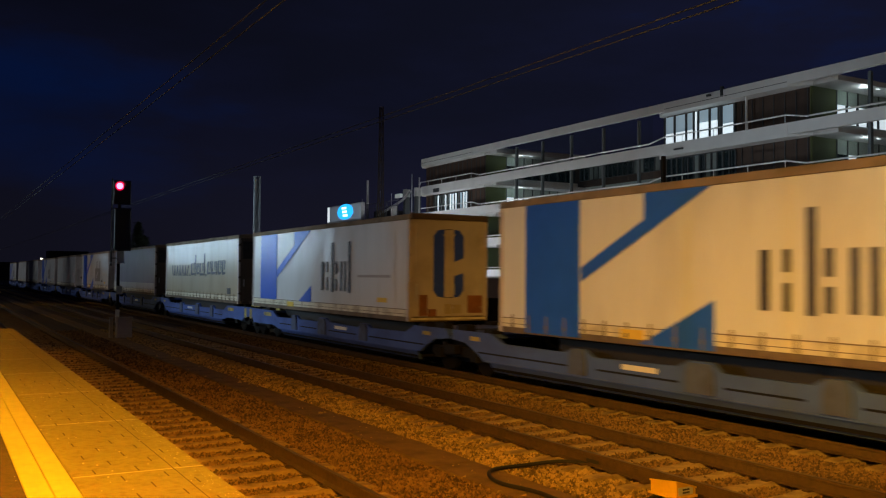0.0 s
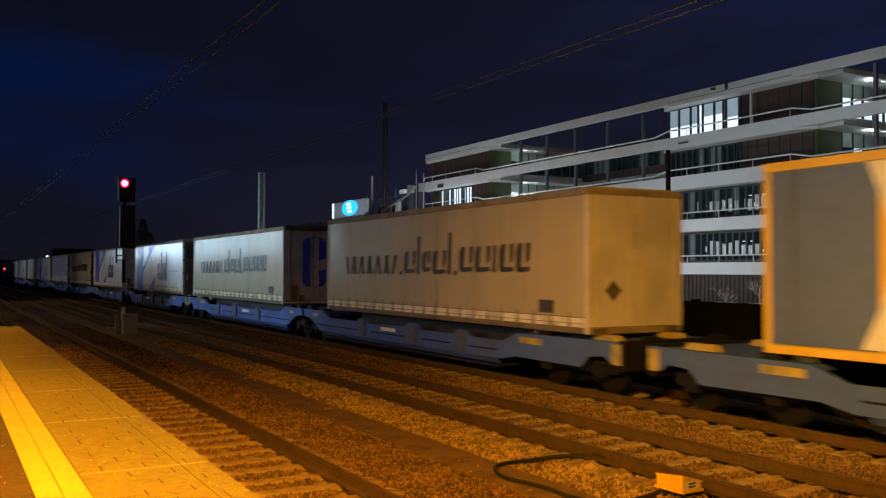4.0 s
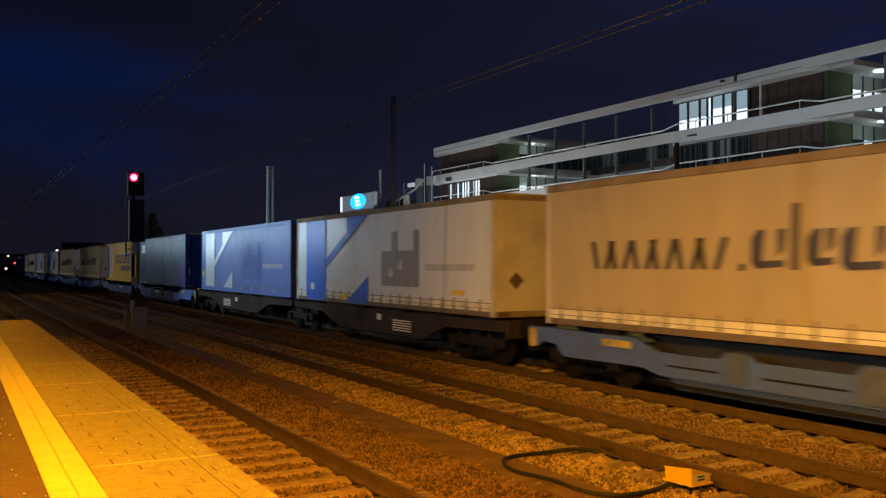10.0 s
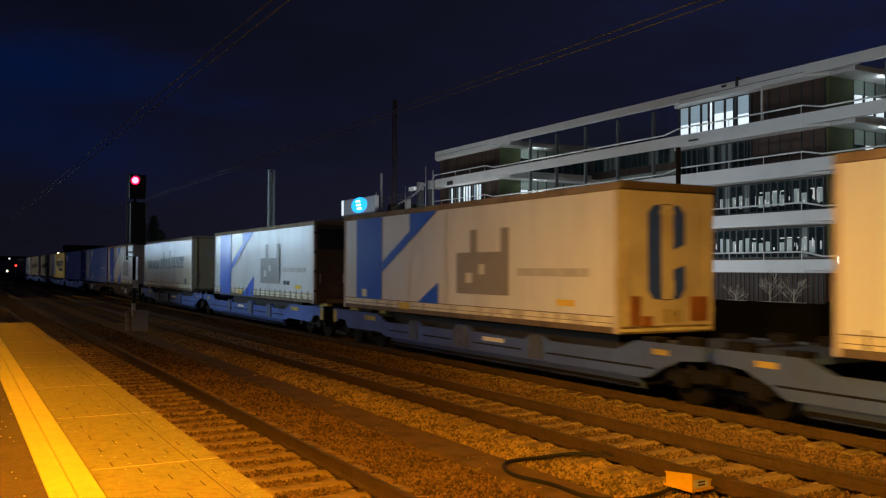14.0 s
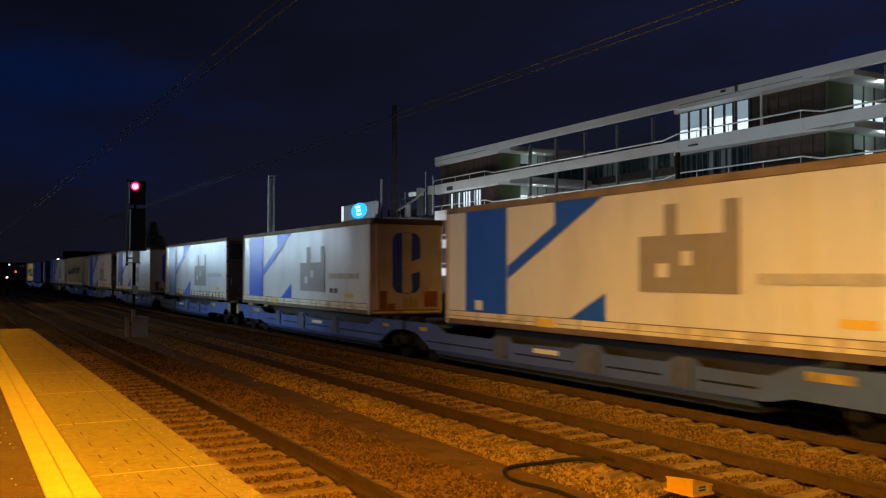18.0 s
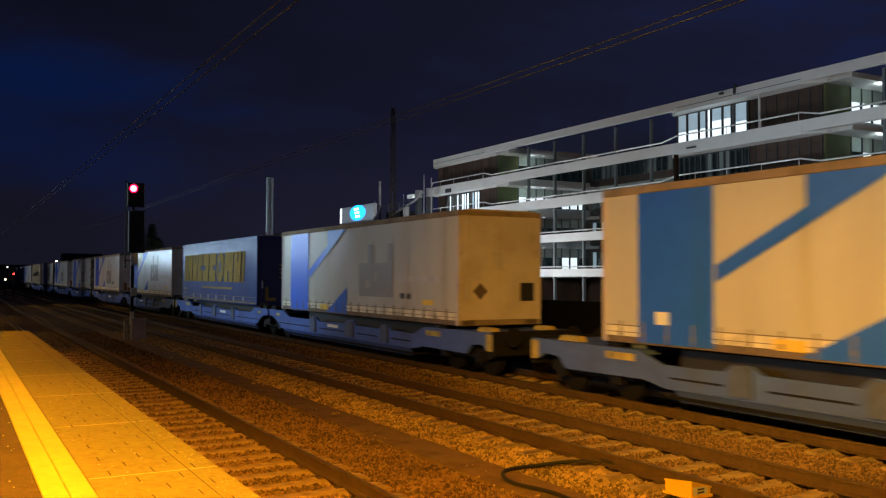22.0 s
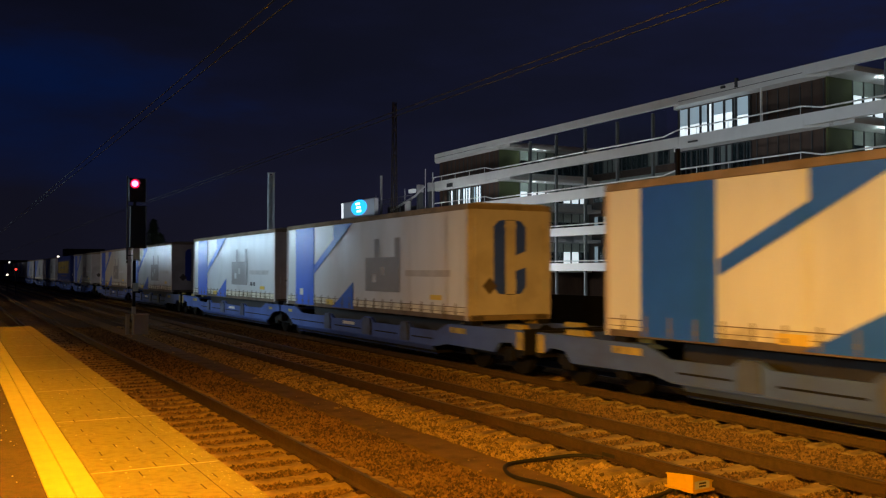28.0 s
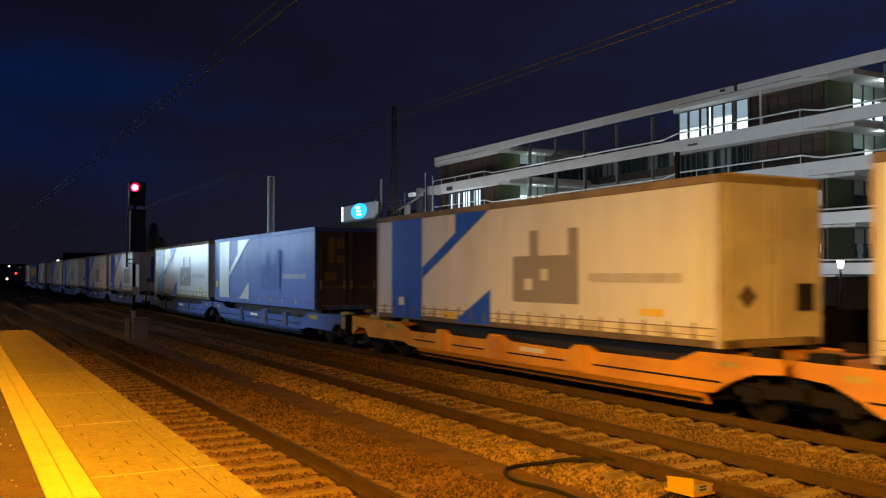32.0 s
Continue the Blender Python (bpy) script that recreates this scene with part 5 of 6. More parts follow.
def load(kind, rear, seed):
    """One swap body or container with its walls, posts, rails, roof, prints and straps."""
    labels = {
        "K": ("curtain_trailer", "white curtain-sided trailer body with blue bands and grey emblem", "trailer body"),
        "T": ("curtain_trailer", "white curtain-sided trailer body with blue bands and thin strokes", "trailer body"),
        "W": ("curtain_trailer", "cream curtain-sided trailer body with dark slanting script strokes", "trailer body"),
        "E": ("curtain_trailer", "blue curtain-sided trailer body with white bands, on a wagon", "trailer body"),
        "Y": ("freight_container", "yellow steel container with dark blue end and pale chevrons", "container"),
        "N": ("freight_container", "plain navy blue steel container with a pale plate", "container"),
        "I": ("curtain_trailer", "navy curtain-sided trailer body with large amber block shapes", "trailer body"),
        "P": ("curtain_trailer", "plain grey-white curtain-sided trailer body, on a wagon", "trailer body"),
        "G": ("curtain_trailer", "dull violet-grey trailer body with a white lower band", "trailer body"),
    }
    nm, lb, ct = labels[kind]
    t = thing(nm, (X3, 0, FLOOR), lb, ct, "loads of the freight train")
    skin = {"K": M_WHITE, "T": M_WHITE, "W": M_CREAM, "E": M_BLUEBODY, "Y": M_YELLOW, "N": M_NAVYBOX, "I": M_NAVY, "P": M_WHITE,
            "G": mat("violet_grey_curtain", (0.24, 0.23, 0.32), 0.45, var=0.1, scale=2)}[kind]
    if seed in (23, 24):
        skin = M_DULLWHITE
    boxy = kind in "YN"
    tone = M_YELLOW if kind == "Y" else M_NAVYBOX if kind == "N" else M_NAVY if kind == "I" else M_BLUEBODY if kind == "E" else M_ALU
    painted = kind in "YNIE"
    cached(("inner", boxy), "floor", lambda: boxes((-HALF + 0.05, HALF - 0.05, -LEN + 0.05, -0.05, 0.0, 0.12)), M_STEEL, t)
    if not boxy:
        cached("under", "underframe", lambda: boxes((-0.75, 0.75, -LEN + 0.6, -1.6, -0.42, -0.001), bevel=0.02), M_BLACK, t, "black chassis under the trailer body")
    for x in (-HALF, HALF - 0.07):
        cached(("rails", tone.name, x), "bottom_rail", lambda: boxes((x, x + 0.07, -LEN, 0, 0.0, 0.13), bevel=0.01), M_SILL if not painted else tone, t, "dirty lower side rail")
    top = M_TOPRAIL if not painted else tone
    for x in (-HALF - 0.012, HALF - 0.09):
        cached(("toprail", top.name, x), "top_rail", lambda: boxes((x, x + 0.102, -LEN, 0, TALL - 0.15, TALL), bevel=0.012), top, t, "grimy upper side rail")
    for x in (-1, 1):
        for y0, y1 in ((-0.12, 0.0), (-LEN, -LEN + 0.12)):
            xa, xb = (-HALF - 0.006, -HALF + 0.09) if x < 0 else (HALF - 0.09, HALF + 0.006)
            cached(("post", tone.name, x, y0), "corner_post", lambda: boxes((xa, xb, y0, y1, 0.001, TALL - 0.151), bevel=0.008), tone if painted else M_DOOR, t)
    cached(("front", tone.name), "front_wall", lambda: boxes((-HALF + 0.09, HALF - 0.09, -0.07, -0.02, 0.12, TALL - 0.12)), tone if painted else M_DOOR, t)

    def roof():
        bm = bmesh.new()
        prism(bm, [(-HALF + 0.05, TALL - 0.02), (HALF - 0.05, TALL - 0.02), (HALF - 0.3, TALL + 0.035), (-HALF + 0.3, TALL + 0.035)], "y", -LEN + 0.02, -0.02)
        return bm
    cached(("roof", boxy), "roof", roof, M_ROOF if not boxy else tone, t, "dull sagging roof sheet")
    for z0, z1 in ((TALL - 0.14, TALL - 0.001), (0.0, 0.135)):
        cached(("endrail", top.name, z0), "header", lambda: boxes((-HALF + 0.09, HALF - 0.09, -LEN - 0.01, -LEN + 0.05, z0, z1)), top, t)
    if boxy:
        for x in (-HALF, HALF):
            cached(("cor", kind, x), "side_wall", lambda: corrugated(x + (0.012 if x < 0 else -0.012), 0.30, 0.03 if kind == "Y" else 0.004), skin, t, "pressed steel side wall")
    else:
        v = seed % 4
        for x in (-HALF, HALF):
            cached(("curt", skin.name, x, v), "side_curtain", lambda: wavy_side(x, v + 7, 0.012), skin, t, "taut curtain side", True)
        # lower hem: buckled down with straps, or a smooth skirt on a few posts
        smooth = seed in (8, 18, 20, 21) or kind in "IE"
        cached(("hem", skin.name), "hem", lambda: boxes((-HALF - 0.004, -HALF + 0.03, -LEN + 0.12, -0.12, 0.13, 0.32)), skin if painted else M_HEM, t, "lower hem of the curtain")
        if smooth:
            post = cached("skirtpost", "skirt_post", lambda: boxes((-0.008, 0.0, -0.05, 0.05, 0.13, 0.33)), M_RAILDIRT, t)
            post.location = (-HALF - 0.004, -2.6, 0)
            for k in range(1, 7):
                share(post, "skirt_post", t, (-HALF - 0.004, -2.6 - 1.55 * k, 0))
        else:
            first = cached(("strap", painted), "strap", lambda: boxes((-0.010, 0.0, -0.024, 0.024, 0.05, 0.42), (-0.022, 0.0, -0.04, 0.04, 0.14, 0.22)), skin if kind == "I" else M_STRAP, t)
            first.location = (-HALF - 0.006, -0.55, 0)
            for k in range(1, 21):
                share(first, "strap", t, (-HALF - 0.006, -0.55 - 0.637 * k, 0))
        cached("hemline", "hem_line", lambda: boxes((-HALF - 0.008, -HALF, -LEN + 0.1, -0.1, 0.325, 0.345)), M_STRAP, t)
        cached("hemcord", "hem_cord", lambda: boxes((-HALF - 0.009, -HALF - 0.0045, -LEN + 0.12, -0.12, 0.20, 0.214)), M_STRAP, t)

    def put(name, bm_make, material, label, key, kd=""):
        return tagged(cached((kind, key), name, bm_make, material, t, label), kind=kd)

    if kind in "KTE":
        ink = M_BLUE if kind != "E" else M_WHITE
        foot = 1.56 if seed in (8, 18, 20, 21) else 1.26

        def bands():
            bm = bmesh.new()
            if kind == "E":
                decal(bm, [(0.87, 1.42), (2.45, 1.42), (2.45, 4.12), (0.87, 4.12)])
            else:
                decal(bm, [(1.0, foot), (2.80, foot), (2.80, 4.12), (1.0, 4.12)])
            decal(bm, [(4.6, 4.12), (6.15, 4.12), (2.85 if kind != "E" else 2.5, 2.42), (2.85 if kind != "E" else 2.5, 2.72), (4.6, 3.62)] if kind != "E" else
                  [(3.85, 4.12), (5.5, 4.12), (2.5, 2.42), (2.5, 2.72), (3.85, 3.5)])
            decal(bm, [(4.5 + (foot - 1.26) * 1.95, foot), (6.22, foot), (6.22, 2.14)] if kind != "E" else [(4.1, 1.42), (5.5, 1.42), (5.5, 2.2)])
            return bm
        put("printed_band", bands, ink, "broad blue printed bands" if kind != "E" else "white printed bands", ("bands", foot))
    if kind in "KE":
        def emblem():
            return grid_print((7.18, 7.62, 7.82, 7.92, 8.14, 8.22, 8.48, 9.18, 9.52), (1.88, 2.16, 2.38, 2.42, 2.64, 2.94, 3.52),
                              ("..##...#", "########", "#####.##", "#..##.##", "#..#####", "########"))
        e = put("printed_emblem", emblem, M_GREYPRINT if kind == "K" else mat("faint_blue_print", (0.062, 0.115, 0.33), 0.5, var=0.15), "grey printed block emblem with two uprights", "emblem")
        e.location.z = 0.30 if seed == 21 else 0.0
        put("printed_line", lambda: rects((9.85, 12.35, 2.36, 2.54)), M_FAINTPRINT if kind == "K" else M_PALEBLUE, "thin bar of small print", "line")
    if kind == "T":
        if True:
            rows = [(7.12, 7.30, 2.0, 2.98), (7.55, 7.68, 2.0, 2.45), (7.55, 7.68, 2.62, 2.98), (7.95, 8.12, 1.95, 3.62), (8.25, 8.40, 2.0, 2.4), (8.25, 8.40, 2.55, 2.98), (8.65, 8.80, 2.0, 2.98),
                    (8.95, 9.10, 2.0, 2.98), (9.25, 9.42, 1.95, 3.62)]
            for n, row in enumerate(rows):
                put("printed_stroke", lambda: rects(row), M_DARKPRINT, "thin dark upright printed stroke", "stroke%d" % n)
        put("printed_line", lambda: rects((9.95, 12.1, 2.46, 2.54)), M_PALEPRINT, "thin line of small print", "line")
    if kind in "KT":
        put("yellow_label", lambda: rects((11.3, 11.9, 1.72, 1.86)), M_LABEL, "small yellow label", "label")
        put("yellow_label", lambda: rects((4.0, 4.6, 1.34, 1.52), lift=0.02), M_LABEL, "small yellow label", "label2")
    if kind == "K" and seed % 3 == 0:
        cached("lab1", "small_label", lambda: rects((1.45, 1.78, 1.62, 1.86), lift=0.014), M_PALE, t, "small pale label")
    if kind == "K" and seed % 3 == 2:
        cached("lab2", "small_label", lambda: rects((10.0, 10.25, 1.86, 2.02)), M_DARKPRINT, t, "small dark label")
        cached("lab2b", "small_label", lambda: rects((10.4, 10.62, 1.86, 2.02)), M_DARKPRINT, t, "small dark label")
    if kind == "E":
        cached("lab3", "orange_label", lambda: rects((0.28, 0.62, 1.9, 2.2)), M_LABEL, t, "small orange warning label")
    if kind == "W":
        def script():
            bm = bmesh.new()
            # a row of slanting strokes and rounded blocks
            s = 1.6
            for w in range(3):
                for k in range(4):
                    lean = 0.20 if k % 2 else -0.12
                    decal(bm, [(s, 2.44), (s + 0.13, 2.44), (s + 0.13 + lean, 3.0), (s + lean, 3.0)])
                    s += 0.26
                s += 0.08
            s = 5.15
            for k, (wd, z0, z1) in enumerate(((0.15, 2.42, 2.54), (0.62, 2.46, 3.1), (0.17, 2.44, 3.5), (0.45, 2.5, 3.08), (0.66, 2.44, 3.08), (0.18, 2.44, 3.55), (0.15, 2.42, 2.54), (0.6, 2.5, 3.15),
                                              (0.64, 2.5, 3.15), (0.16, 2.5, 3.15), (0.55, 2.5, 3.18), (0.5, 2.5, 3.18))):
                if wd > 0.3:
                    # open rounded block
                    decal(bm, [(s, z0 + 0.1), (s + 0.1, z0), (s + 0.18, z0), (s + 0.26, z1), (s + 0.12, z1), (s, z1 - 0.15)])
                    decal(bm, [(s + 0.12, z0), (s + wd, z0 + 0.03), (s + wd, z0 + 0.14), (s + 0.12, z0 + 0.12)])
                    decal(bm, [(s + wd - 0.12, z0 + 0.2), (s + wd, z0 + 0.3), (s + wd + 0.04, z1), (s + wd - 0.12, z1)])
                else:
                    decal(bm, [(s, z0), (s + wd * 0.8, z0), (s + wd, z1), (s + wd * 0.2, z1)])
                s += wd + 0.115
            return bm
        put("printed_script", script, M_DARKPRINT, "dark slanting script strokes", "script", "stuff")
        put("small_plate", lambda: rects((11.6, 12.1, 1.62, 1.9)), M_DARKPRINT, "small dark plate", "plate")
    if kind == "Y":
        put("blue_end", lambda: rects((0.14, 1.9, 1.38, 4.12)), mat("blue_end_paint", (0.10, 0.13, 0.24), 0.45), "dark blue painted end", "end")

        def chev():
            bm = bmesh.new()
            for d in (0.0, 0.95):
                decal(bm, [(1.75 + d, 4.12), (2.2 + d, 4.12), (2.75 + d, 2.75), (2.2 + d, 1.40), (1.65 + d, 1.40), (2.25 + d, 2.75)], 0.014)
            return bm
        put("chevron", chev, M_PALE, "two pale chevrons", "chev")

        def blocks():
            bm = bmesh.new()
            s = 4.7
            for k in range(8):
                w = 0.72 if k not in (6,) else 0.2
                prism_rows = ((s, s + w, 3.14, 3.32), (s, s + 0.16, 2.62, 3.14), (s + w - 0.16, s + w, 2.62, 3.14)) if k % 2 else ((s, s + w, 2.62, 2.78), (s, s + 0.16, 2.78, 3.32), (s + w - 0.16, s + w, 2.78, 3.32))
                for a, b, c, d in prism_rows:
                    decal(bm, [(a, c), (b, c), (b, d), (a, d)])
                s += w + 0.17
            s = 7.15
            for k in range(7):
                for a, b, c, d in ((s, s + 0.45, 2.34, 2.46) if k % 2 else (s, s + 0.45, 2.06, 2.18), (s, s + 0.12, 2.06, 2.46), (s + 0.34, s + 0.45, 2.16, 2.40)):
                    decal(bm, [(a, c), (b, c), (b, d), (a, d)])
                s += 0.61
            return bm
        put("printed_pattern", blocks, mat("slate_print", (0.07, 0.08, 0.12), 0.5), "two rows of dark blocky print", "blocks", "stuff")
    if kind == "N":
        put("pale_plate", lambda: rects((0.86, 1.95, 3.31, 3.86), lift=0.012), M_WHITE, "pale square plate", "plate")
        put("plate_bar", lambda: rects((1.2, 1.6, 3.50, 3.57), lift=0.016), M_GREYPRINT, "", "bar")
        put("yellow_mark", lambda: rects((0.25, 0.7, 1.26, 1.33), (1.9, 2.6, 1.26, 1.33), (8.5, 8.9, 1.26, 1.34)), M_LABEL, "small yellow marks", "marks")
    if kind == "I":
        # a row of slanting strokes and solid blocks of the print's size
        a = 0.45
        n = 0
        for wide, notch in ((0.42, 0), (1.05, 1), (0.9, 2), (0.85, 3), (1.05, 4), (1.15, 3), (1.2, 5), (1.4, 1), (1.0, 2), (0.42, 0)):
            z0, z1 = 2.23, 3.66
            low, up, left, right = 0.42 * wide, 0.58 * wide, 0.0, wide
            # solid slanting blocks, most with one cut from below, above or the side
            shape = {0: ((left, z0), (right, z0), (right, z1), (left, z1)),
                     1: ((left, z0), (low, z0), (low, 2.75), (up, 2.75), (up, z0), (right, z0), (right, z1), (left, z1)),
                     2: ((left, z0), (right, z0), (right, z1), (up, z1), (up, 3.15), (low, 3.15), (low, z1), (left, z1)),
                     3: ((left, z0), (right, z0), (right, 2.82), (up, 2.82), (up, 3.05), (right, 3.05), (right, z1), (left, z1)),
                     4: ((left, z0), (right, z0), (right, z1), (left, z1), (left, 3.05), (low, 3.05), (low, 2.82), (left, 2.82)),
                     5: ((left, z0 + 0.45), (0.14, z0 + 0.16), (0.4, z0), (right - 0.3, z0), (right, z0 + 0.3), (right, z1 - 0.3), (right - 0.3, z1), (0.4, z1), (0.14, z1 - 0.16), (left, z1 - 0.45))}[notch]
            pts = [(a + u + 0.16 * (z - 2.2), z) for u, z in shape]
            put("amber_shape", lambda: decal(bmesh.new(), pts), M_AMBER, "large slanting amber block", "amber%d" % n)
            if notch == 5:
                cut = [(a + u + 0.16 * (z - 2.2), z) for u, z in ((0.45, 2.75), (0.58, 2.62), (0.72, 2.75), (0.72, 3.15), (0.58, 3.28), (0.45, 3.15))]
                put("dark_cut", lambda: decal(bmesh.new(), cut, 0.014), M_NAVY, "dark slot in the amber block", "cut%d" % n)
            n += 1
            a += wide + 0.16
        put("amber_line", lambda: rects((4.2, 9.6, 1.88, 1.98), (0.15, 13.0, 1.30, 1.35), (0.35, 1.15, 1.78, 1.86), (0.3, 0.8, 1.56, 1.62)), M_AMBER, "thin amber lines", "line")
    if kind == "G":
        put("white_band", lambda: rects((0.15, 13.0, 1.56, 1.95)), M_WHITE, "white lower band", "band")
    rear_end(t, rear)
    return t


def half_frame(u_end):
    """Side profile of one half of a pocket wagon from its outer end (0) to the joint (u_end): sloping to a low sill between the wheels."""
    L = u_end
    return [(0.25, 1.13), (3.6, 1.10), (4.2, 0.88), (5.6, 0.89), (5.8, 1.03), (6.15, 1.03), (6.4, 0.90), (8.05, 0.90), (8.25, 1.06), (8.75, 1.06), (9.05, 0.93), (11.2, 0.89), (11.45, 1.03), (11.85, 1.03),
            (12.1, 0.92), (L - 2.35, 0.93), (L - 1.85, 1.13), (L - 0.1, 1.15), (L - 0.1, 0.90), (L - 0.7, 0.85), (L - 1.2, 0.64), (L - 1.5, 0.46), (4.2, 0.46), (3.75, 0.56), (1.45, 0.54), (1.2, 0.78),
            (0.75, 0.82), (0.55, 0.70), (0.25, 0.70)]


def each(name, rows, material, parent, label="", bevel=0.0):
    """One part for each box."""
    for r in rows:
        o = part(name, boxes(r, bevel=bevel), material, parent, label)
    return o


def bogie(t, y, paint):
    b = part("bogie", boxes((-1.05, -0.90, y - 1.35, y + 1.35, 0.42, 0.66), (0.90, 1.05, y - 1.35, y + 1.35, 0.42, 0.66), (-1.0, 1.0, y - 0.22, y + 0.22, 0.40, 0.80), bevel=0.02), M_STEEL, t, "dark cast-steel bogie")
    for s in (-0.9, 0.9):
        if "wheelset" not in CACHE:
            w = bmesh.new()
            for x in (-0.79, 0.65):
                tube(w, (x, 0, 0), (x + 0.14, 0, 0), 0.46, 24)
                tube(w, (x - 0.012 if x < 0 else x + 0.14, 0, 0), (x if x < 0 else x + 0.152, 0, 0), 0.36, 20)
            tube(w, (-1.0, 0, 0), (1.0, 0, 0), 0.08, 10)
        ws = cached("wheelset", "wheelset", lambda: w, M_WHEEL, b, "pair of steel wheels on an axle")
        ws.location = (0, y + s, 0.46)
        for x in (-1.07, 1.07):
            ab = cached("axle_box", "axle_box", lambda: boxes((-0.09, 0.09, -0.16, 0.16, 0.34, 0.60), bevel=0.02), M_WHEEL, b)
            ab.location = (x, y + s, 0)
        for x in (-1.0, 1.0):
            sp = cached("spring", "spring", lambda: tubes(((0, 0, 0.60), (0, 0, 0.80), 0.07)), M_STEEL, b)
            sp.location = (x, y + s * 0.8, 0)
    return b


def pocket_wagon(length, paint, lb):
    """Two half frames that meet over a shared bogie; y = 0 at the joint, +y ahead."""
    t = thing("pocket_wagon", (X3, 0, 0), lb, "railway wagon", "wagons of the freight train")
    L = length / 2 / LS
    prof = half_frame(L)
    for sgn in (1, -1):
        pts = [(sgn * (L - u) * LS, z * ZS) for u, z in prof]

        def span(u0, u1):
            return sorted((sgn * (L - u0) * LS, sgn * (L - u1) * LS))

        f = None
        for x0, x1 in ((-1.30, -1.22), (1.22, 1.30)):
            f2 = part("side_frame", prism(bmesh.new(), pts, "x", x0, x1), paint, t, "side frame with a low-slung sill")
            f = f or f2
            x2, x3 = (-1.36, -1.301) if x0 < 0 else (1.301, 1.36)
            sg = -1 if x0 < 0 else 1
            part("flange", boxes((*sorted((sg * 1.301, sg * 1.335)), *span(4.3, L - 1.55), 0.440, 0.466)), paint, f2)
            part("lower_skirt", prism(bmesh.new(), [(sg * 1.29, 0.439), (sg * 1.13, 0.205), (sg * 1.08, 0.205), (sg * 1.2, 0.439)], "y", *span(4.5, L - 1.75)), paint, f2)
            part("upper_lip", boxes((*sorted((sg * 1.301, sg * 1.325)), *span(L - 1.8, L - 0.14), 1.07, 1.12)), paint, f2)
        for u0, u1 in ((4.4, 5.6), (6.5, 8.0), (9.0, 11.1), (12.0, L - 1.3)):
            part("slot", boxes((-1.308, -1.299, *span(u0, u1), 0.62, 0.657)), M_STEEL, f, "dark lengthwise slot")
        for u, w in ((5.98, 0.24), (8.5, 0.32), (11.65, 0.26)):
            y = sgn * (L - u) * LS
            part("rib", prism(bmesh.new(), [(y - w, 0.49), (y + w, 0.49), (y + w, 0.80), (y + w * 0.75, 1.0), (y - w * 0.75, 1.0), (y - w, 0.80)], "x", -1.355, -1.301), M_SADDLE if paint is M_WAGON else paint, f, "grimy saddle bracket")
        part("end_deck", boxes((-1.22, 1.22, *span(0.36, 3.6), 0.98, 1.07)), paint, f)
        part("inner_deck", boxes((-1.22, 1.22, *span(L - 1.8, L - 0.15), 1.0, 1.09)), paint, f)
        part("pocket_floor", boxes((-1.22, 1.22, *span(4.3, L - 1.8), 0.26, 0.32)), M_STEEL, f)
        part("end_sill", boxes((-1.30, 1.30, *span(0.35, 0.22), 0.54, 1.13), bevel=0.02), M_STEEL if paint is M_WAGON else paint, f)
        for x in (-0.875, 0.875):
            part("buffer", tubes(((x, sgn * (L - 0.22) * LS, 1.0), (x, sgn * L * LS, 1.0), 0.11), ((x, sgn * (L * LS - 0.02), 1.0), (x, sgn * (L * LS + 0.02), 1.0), 0.24), n=16), M_STEEL, f)
        each("pivot_block", [(-1.28, -1.0, *span(L - 0.30, L - 0.75), 0.98, 1.26), (1.0, 1.28, *span(L - 0.30, L - 0.75), 0.98, 1.26)], M_STEEL, f, bevel=0.02)
        part("coupler", boxes((-0.06, 0.06, *span(0.22, -0.03), 0.90, 1.02)), M_STEEL, f)
        part("marking", boxes((-1.306, -1.299, *span(9.5, 10.4), 0.72, 0.82)), M_PALE, f, "pale bars of small lettering")
        part("yellow_marking", boxes((-1.306, -1.299, *span(L - 0.95, L - 1.35), 0.90, 1.0)), M_WAGONMARK, f, "yellow marking panel")
        each("support", [(x - 0.15, x + 0.15, *span(u, u + 0.4), 1.05, FLOOR) for x in (-1.05, 1.05) for u in (2.6, L - 1.75)], M_STEEL, f)
        part("deck_marking", boxes((-1.306, -1.299, *span(2.7, 3.5), 0.86, 1.0)), M_WAGONMARK, f, "worn yellow panel")
        part("corner_panel", boxes((-1.312, -1.3005, *span(0.26, 0.52), 0.66, 1.06)), M_WAGONMARK if paint is M_WAGON else paint, f, "worn pale corner panel")
        for u in (0.75, 2.75):
            for x in (-0.85, 0.85):
                y0, y1 = span(u, u + 0.75)
                part("saddle_bracket", prism(bmesh.new(), [(y0, 1.07), (y1, 1.07), (y1 - 0.1, 1.185), (y0 + 0.1, 1.185)], "x", x - 0.09, x + 0.09), M_WAGONMARK, f, "worn yellow support bracket on the deck")
        bogie(t, sgn * (L - 1.95) * LS, paint)
    bogie(t, 0, paint)
    part("joint_cover", boxes((-0.95, 0.95, -0.14, 0.14, 0.9, 1.10)), M_STEEL, t, "grimy block over the joint")
    part("joint_lamp_block", boxes((-1.32, -1.12, -0.25, 0.25, 0.50, 0.72), bevel=0.02), M_STEEL, t, "grimy block beside the joint")
    return t


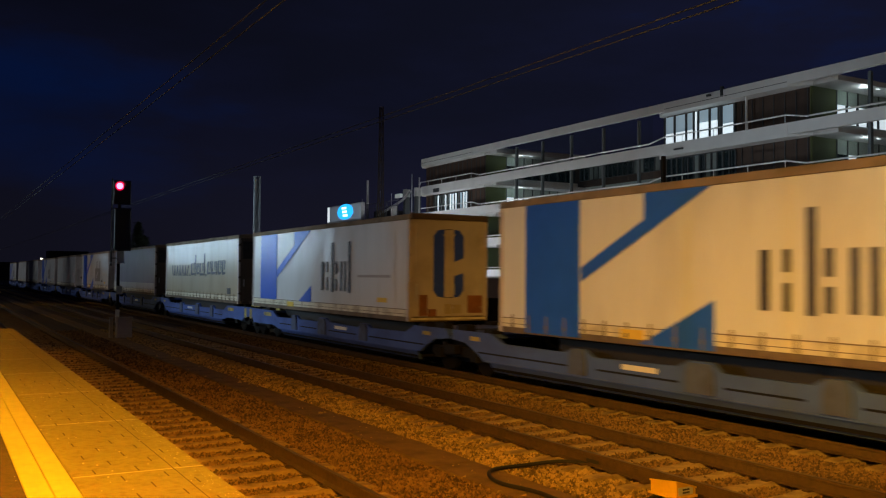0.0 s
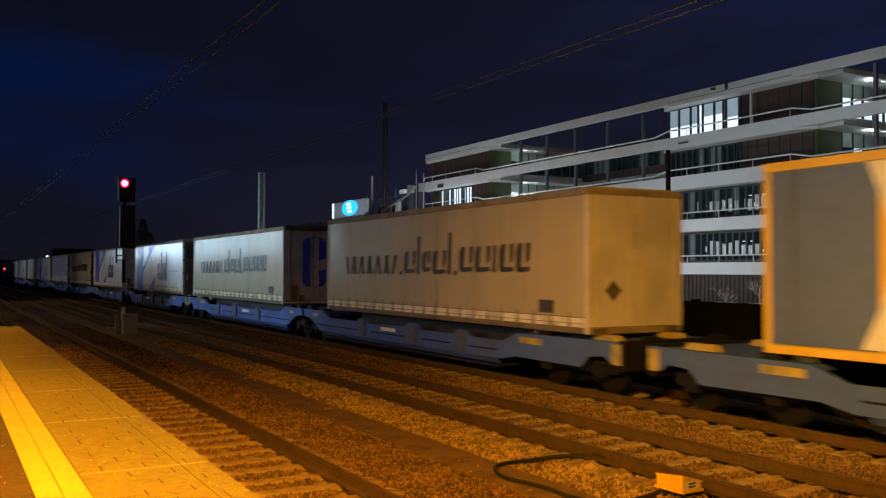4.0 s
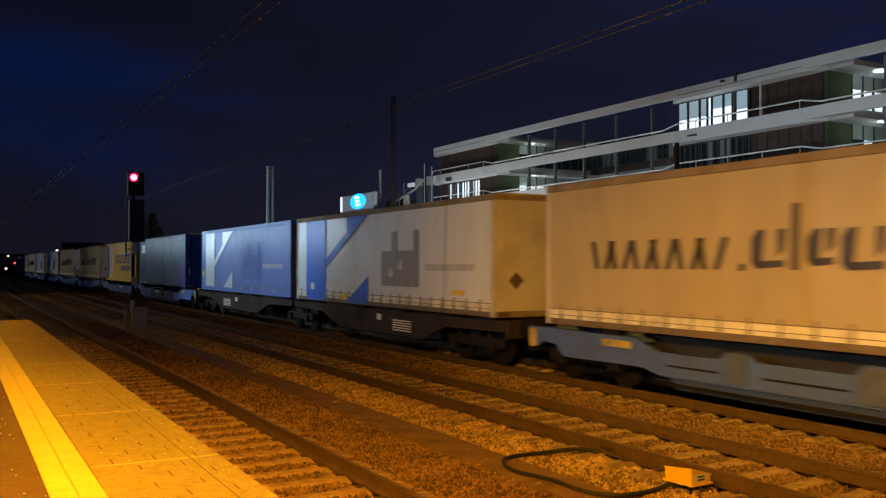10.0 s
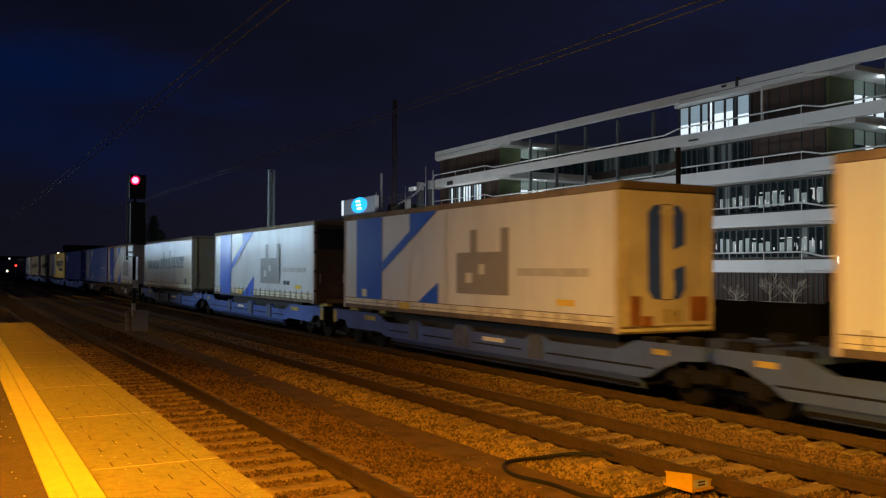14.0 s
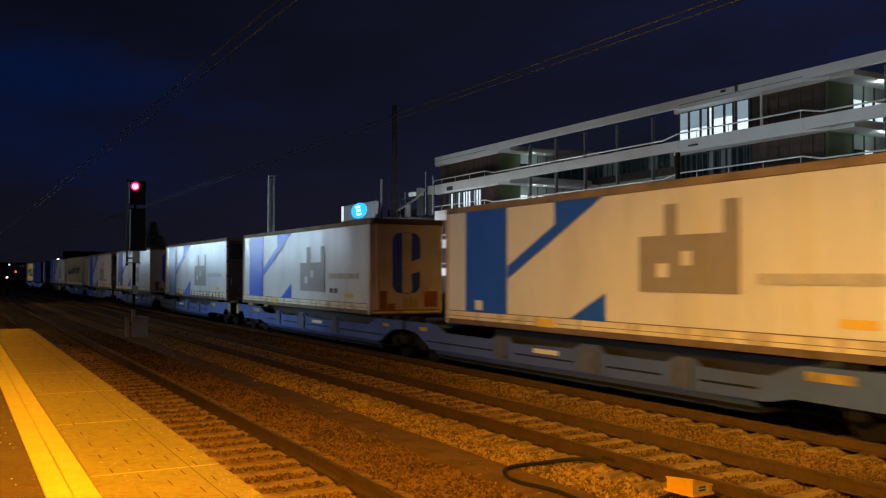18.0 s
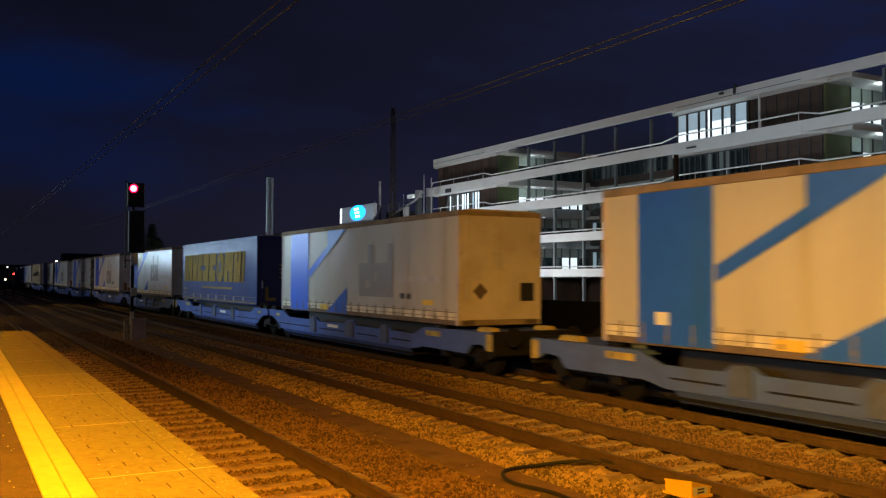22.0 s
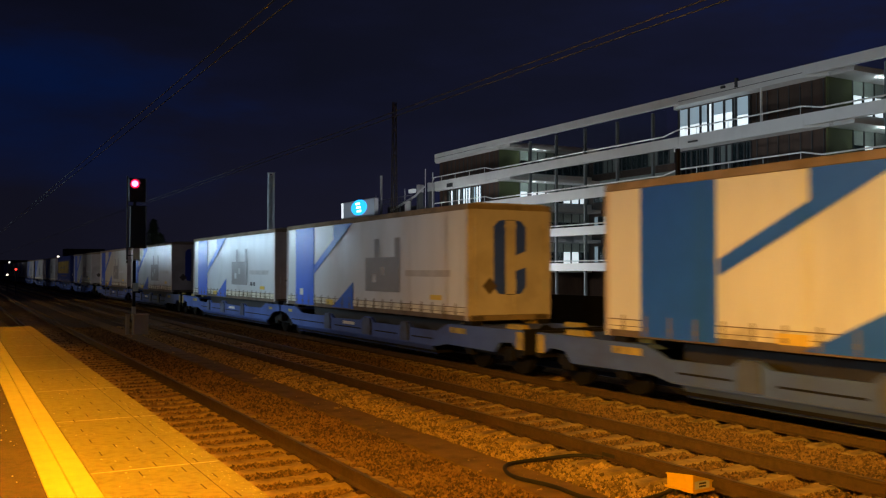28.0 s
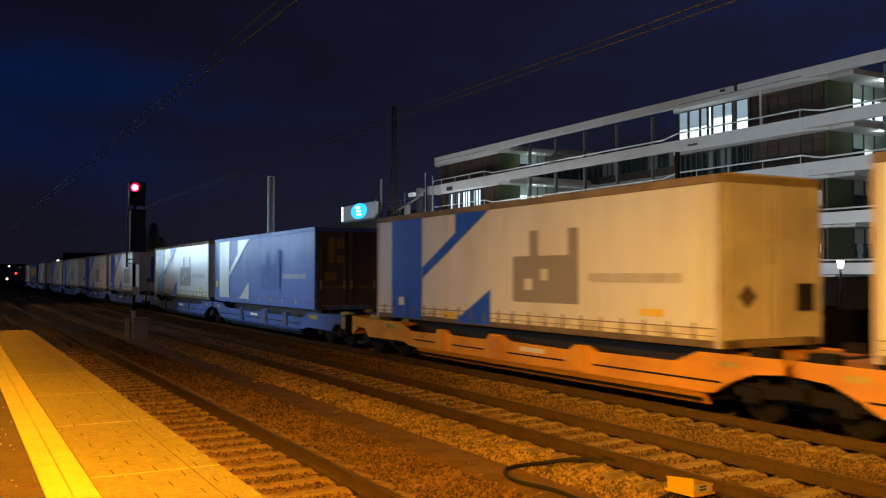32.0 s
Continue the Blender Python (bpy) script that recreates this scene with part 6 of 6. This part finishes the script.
def flat_wagon(length):
    """A brown container flat of two halves with fish-bellied side beams."""
    t = thing("container_wagon", (X3, 0, 0), "dark brown articulated container wagon with deep side beams", "railway wagon", "wagons of the freight train")
    L = length / 2
    for sgn in (1, -1):
        pts = [(sgn * (L - u), z * ZS) for u, z in ((0.3, 1.14), (L - 0.15, 1.14), (L - 0.15, 0.92), (L - 3.0, 0.86), (L - 4.6, 0.42), (4.6, 0.42), (3.2, 0.86), (0.3, 0.9))]
        bm = bmesh.new()
        prism(bm, pts, "x", -1.30, -1.20)
        prism(bm, pts, "x", 1.20, 1.30)
        f = part("side_beam", bm, M_WAGONBROWN, t, "deep brown side beam")
        each("cross_deck", [(-1.2, 1.2, *sorted((sgn * (L - u), sgn * (L - u - 0.5))), 1.0, 1.12) for u in (0.4, 3.0, 6.0, 9.0, L - 2.0)], M_WAGONBROWN, f)
        part("marking", boxes(*[(-1.306, -1.299, *sorted((sgn * (L - 5.2), sgn * (L - 6.4))), z, z + 0.035) for z in (0.55, 0.62, 0.69, 0.76, 0.83)]), M_PALE, f, "rows of pale bars of small lettering")
        part("marking", boxes((-1.306, -1.299, *sorted((sgn * (L - 7.2), sgn * (L - 7.5))), 0.80, 0.98)), M_PALE, f)
        part("end_sill", boxes((-1.30, 1.30, *sorted((sgn * (L - 0.35), sgn * (L - 0.22))), 0.72, 1.16), bevel=0.02), M_WAGONBROWN, f)
        each("twist_lock", [(x - 0.08, x + 0.08, *sorted((sgn * (L - u), sgn * (L - u - 0.2))), 1.12, FLOOR) for x in (-1.1, 1.1) for u in (1.0, L - 1.3)], M_STEEL, f)
        for x in (-0.875, 0.875):
            part("buffer", tubes(((x, sgn * (L - 0.22), 1.0), (x, sgn * L, 1.0), 0.11), ((x, sgn * (L - 0.02), 1.0), (x, sgn * (L + 0.02), 1.0), 0.24), n=16), M_STEEL, f)
        bogie(t, sgn * (L - 2.2), M_WAGONBROWN)
    bogie(t, 0, M_WAGONBROWN)
    return t


# leading end of every load at the start, its look and its tail end
LOADS = [(172.59, "K", "plain"), (154.69, "P", "plain"), (137.85, "P", "plain"), (119.75, "K", "plain"), (103.12, "P", "plain"), (84.81, "K", "plain"), (68.39, "G", "dark"), (51.65, "W", "dark"), (35.76, "T", "emblem"),
         (17.31, "T", "dark"), (1.12, "W", "emblem"), (-17.28, "W", "plain"), (-35.58, "Y", "yellow"), (-50.80, "N", "navy"), (-68.46, "E", "rack"), (-83.07, "K", "plain"), (-99.15, "W", "cream"),
         (-117.95, "K", "dark"), (-134.67, "K", "emblem"), (-153.44, "K", "dark"), (-170.08, "K", "emblem"), (-188.86, "K", "red"), (-205.58, "I", "lines"), (-222.76, "K", "plates"), (-242.43, "K", "marked"),
         (-258.04, "K", "marked"), (-277.41, "K", "marked"), (-292.78, "K", "marked"), (-312.09, "K", "marked"), (-327.28, "E", "bluedark"), (-346.57, "K", "plates"), (-363.33, "K", "plain")]
# the joint of every wagon at the start, its length and paint
WAGONS = [(156.58, 34.7, 0), (121.85, 34.7, 0), (87.01, 34.9, 0), (52.91, 34.1, 0), (19.55, 34.3, 0), (-15.03, 34.8, 0), (-50.13, 34.7, 0), (-82.75, 30.2, 2), (-115.70, 35.2, 0), (-151.01, 35.2, 0),
          (-186.42, 34.9, 0), (-221.16, 34.7, 0), (-257.15, 35.2, 0), (-292.04, 34.9, 0), (-326.93, 34.8, 0), (-361.88, 34.8, 1)]
MOVING = []


def train():
    for k, (y, kind, rear) in enumerate(LOADS):
        MOVING.append((load(kind, rear, k), y, FLOOR))
    blue = None
    for y, length, style in WAGONS:
        if style == 0 and blue:
            t = copy_thing(blue, pose(X3, y, 0))
        elif style == 0:
            t = blue = pocket_wagon(34.89, M_WAGON, "dusty blue-grey articulated pocket wagon on three bogies")
        elif style == 1:
            t = pocket_wagon(34.89, M_WAGONORANGE, "bright orange articulated pocket wagon on three bogies")
        else:
            t = flat_wagon(length)
        MOVING.append((t, y, 0.0))


train()


def travelled(t):
    """Metres that the train has gone by t seconds: it gains a little speed."""
    return 11.221 * t + 1.181 * t * t / 32 - 0.794 * t ** 3 / 1024


def motions():
    for t, y, z in MOVING:
        walk(t, [(s, pose(X3, y + travelled(s), z)) for s in range(0, 33, 2)])
    # every wheelset rolls on the rail without slipping
    turns = []
    s = 0.0
    while s < 32.01:
        turns.append((s, -math.degrees(travelled(s) / 0.46)))
        s += 1 / 15
    for t, y, z in MOVING:
        for b in t.children:
            for w in b.children:
                if w.name.startswith("wheelset"):
                    x0, y0, z0 = w.location
                    walk(w, [(s, pose(x0, y0, z0, a)) for s, a in turns])


motions()
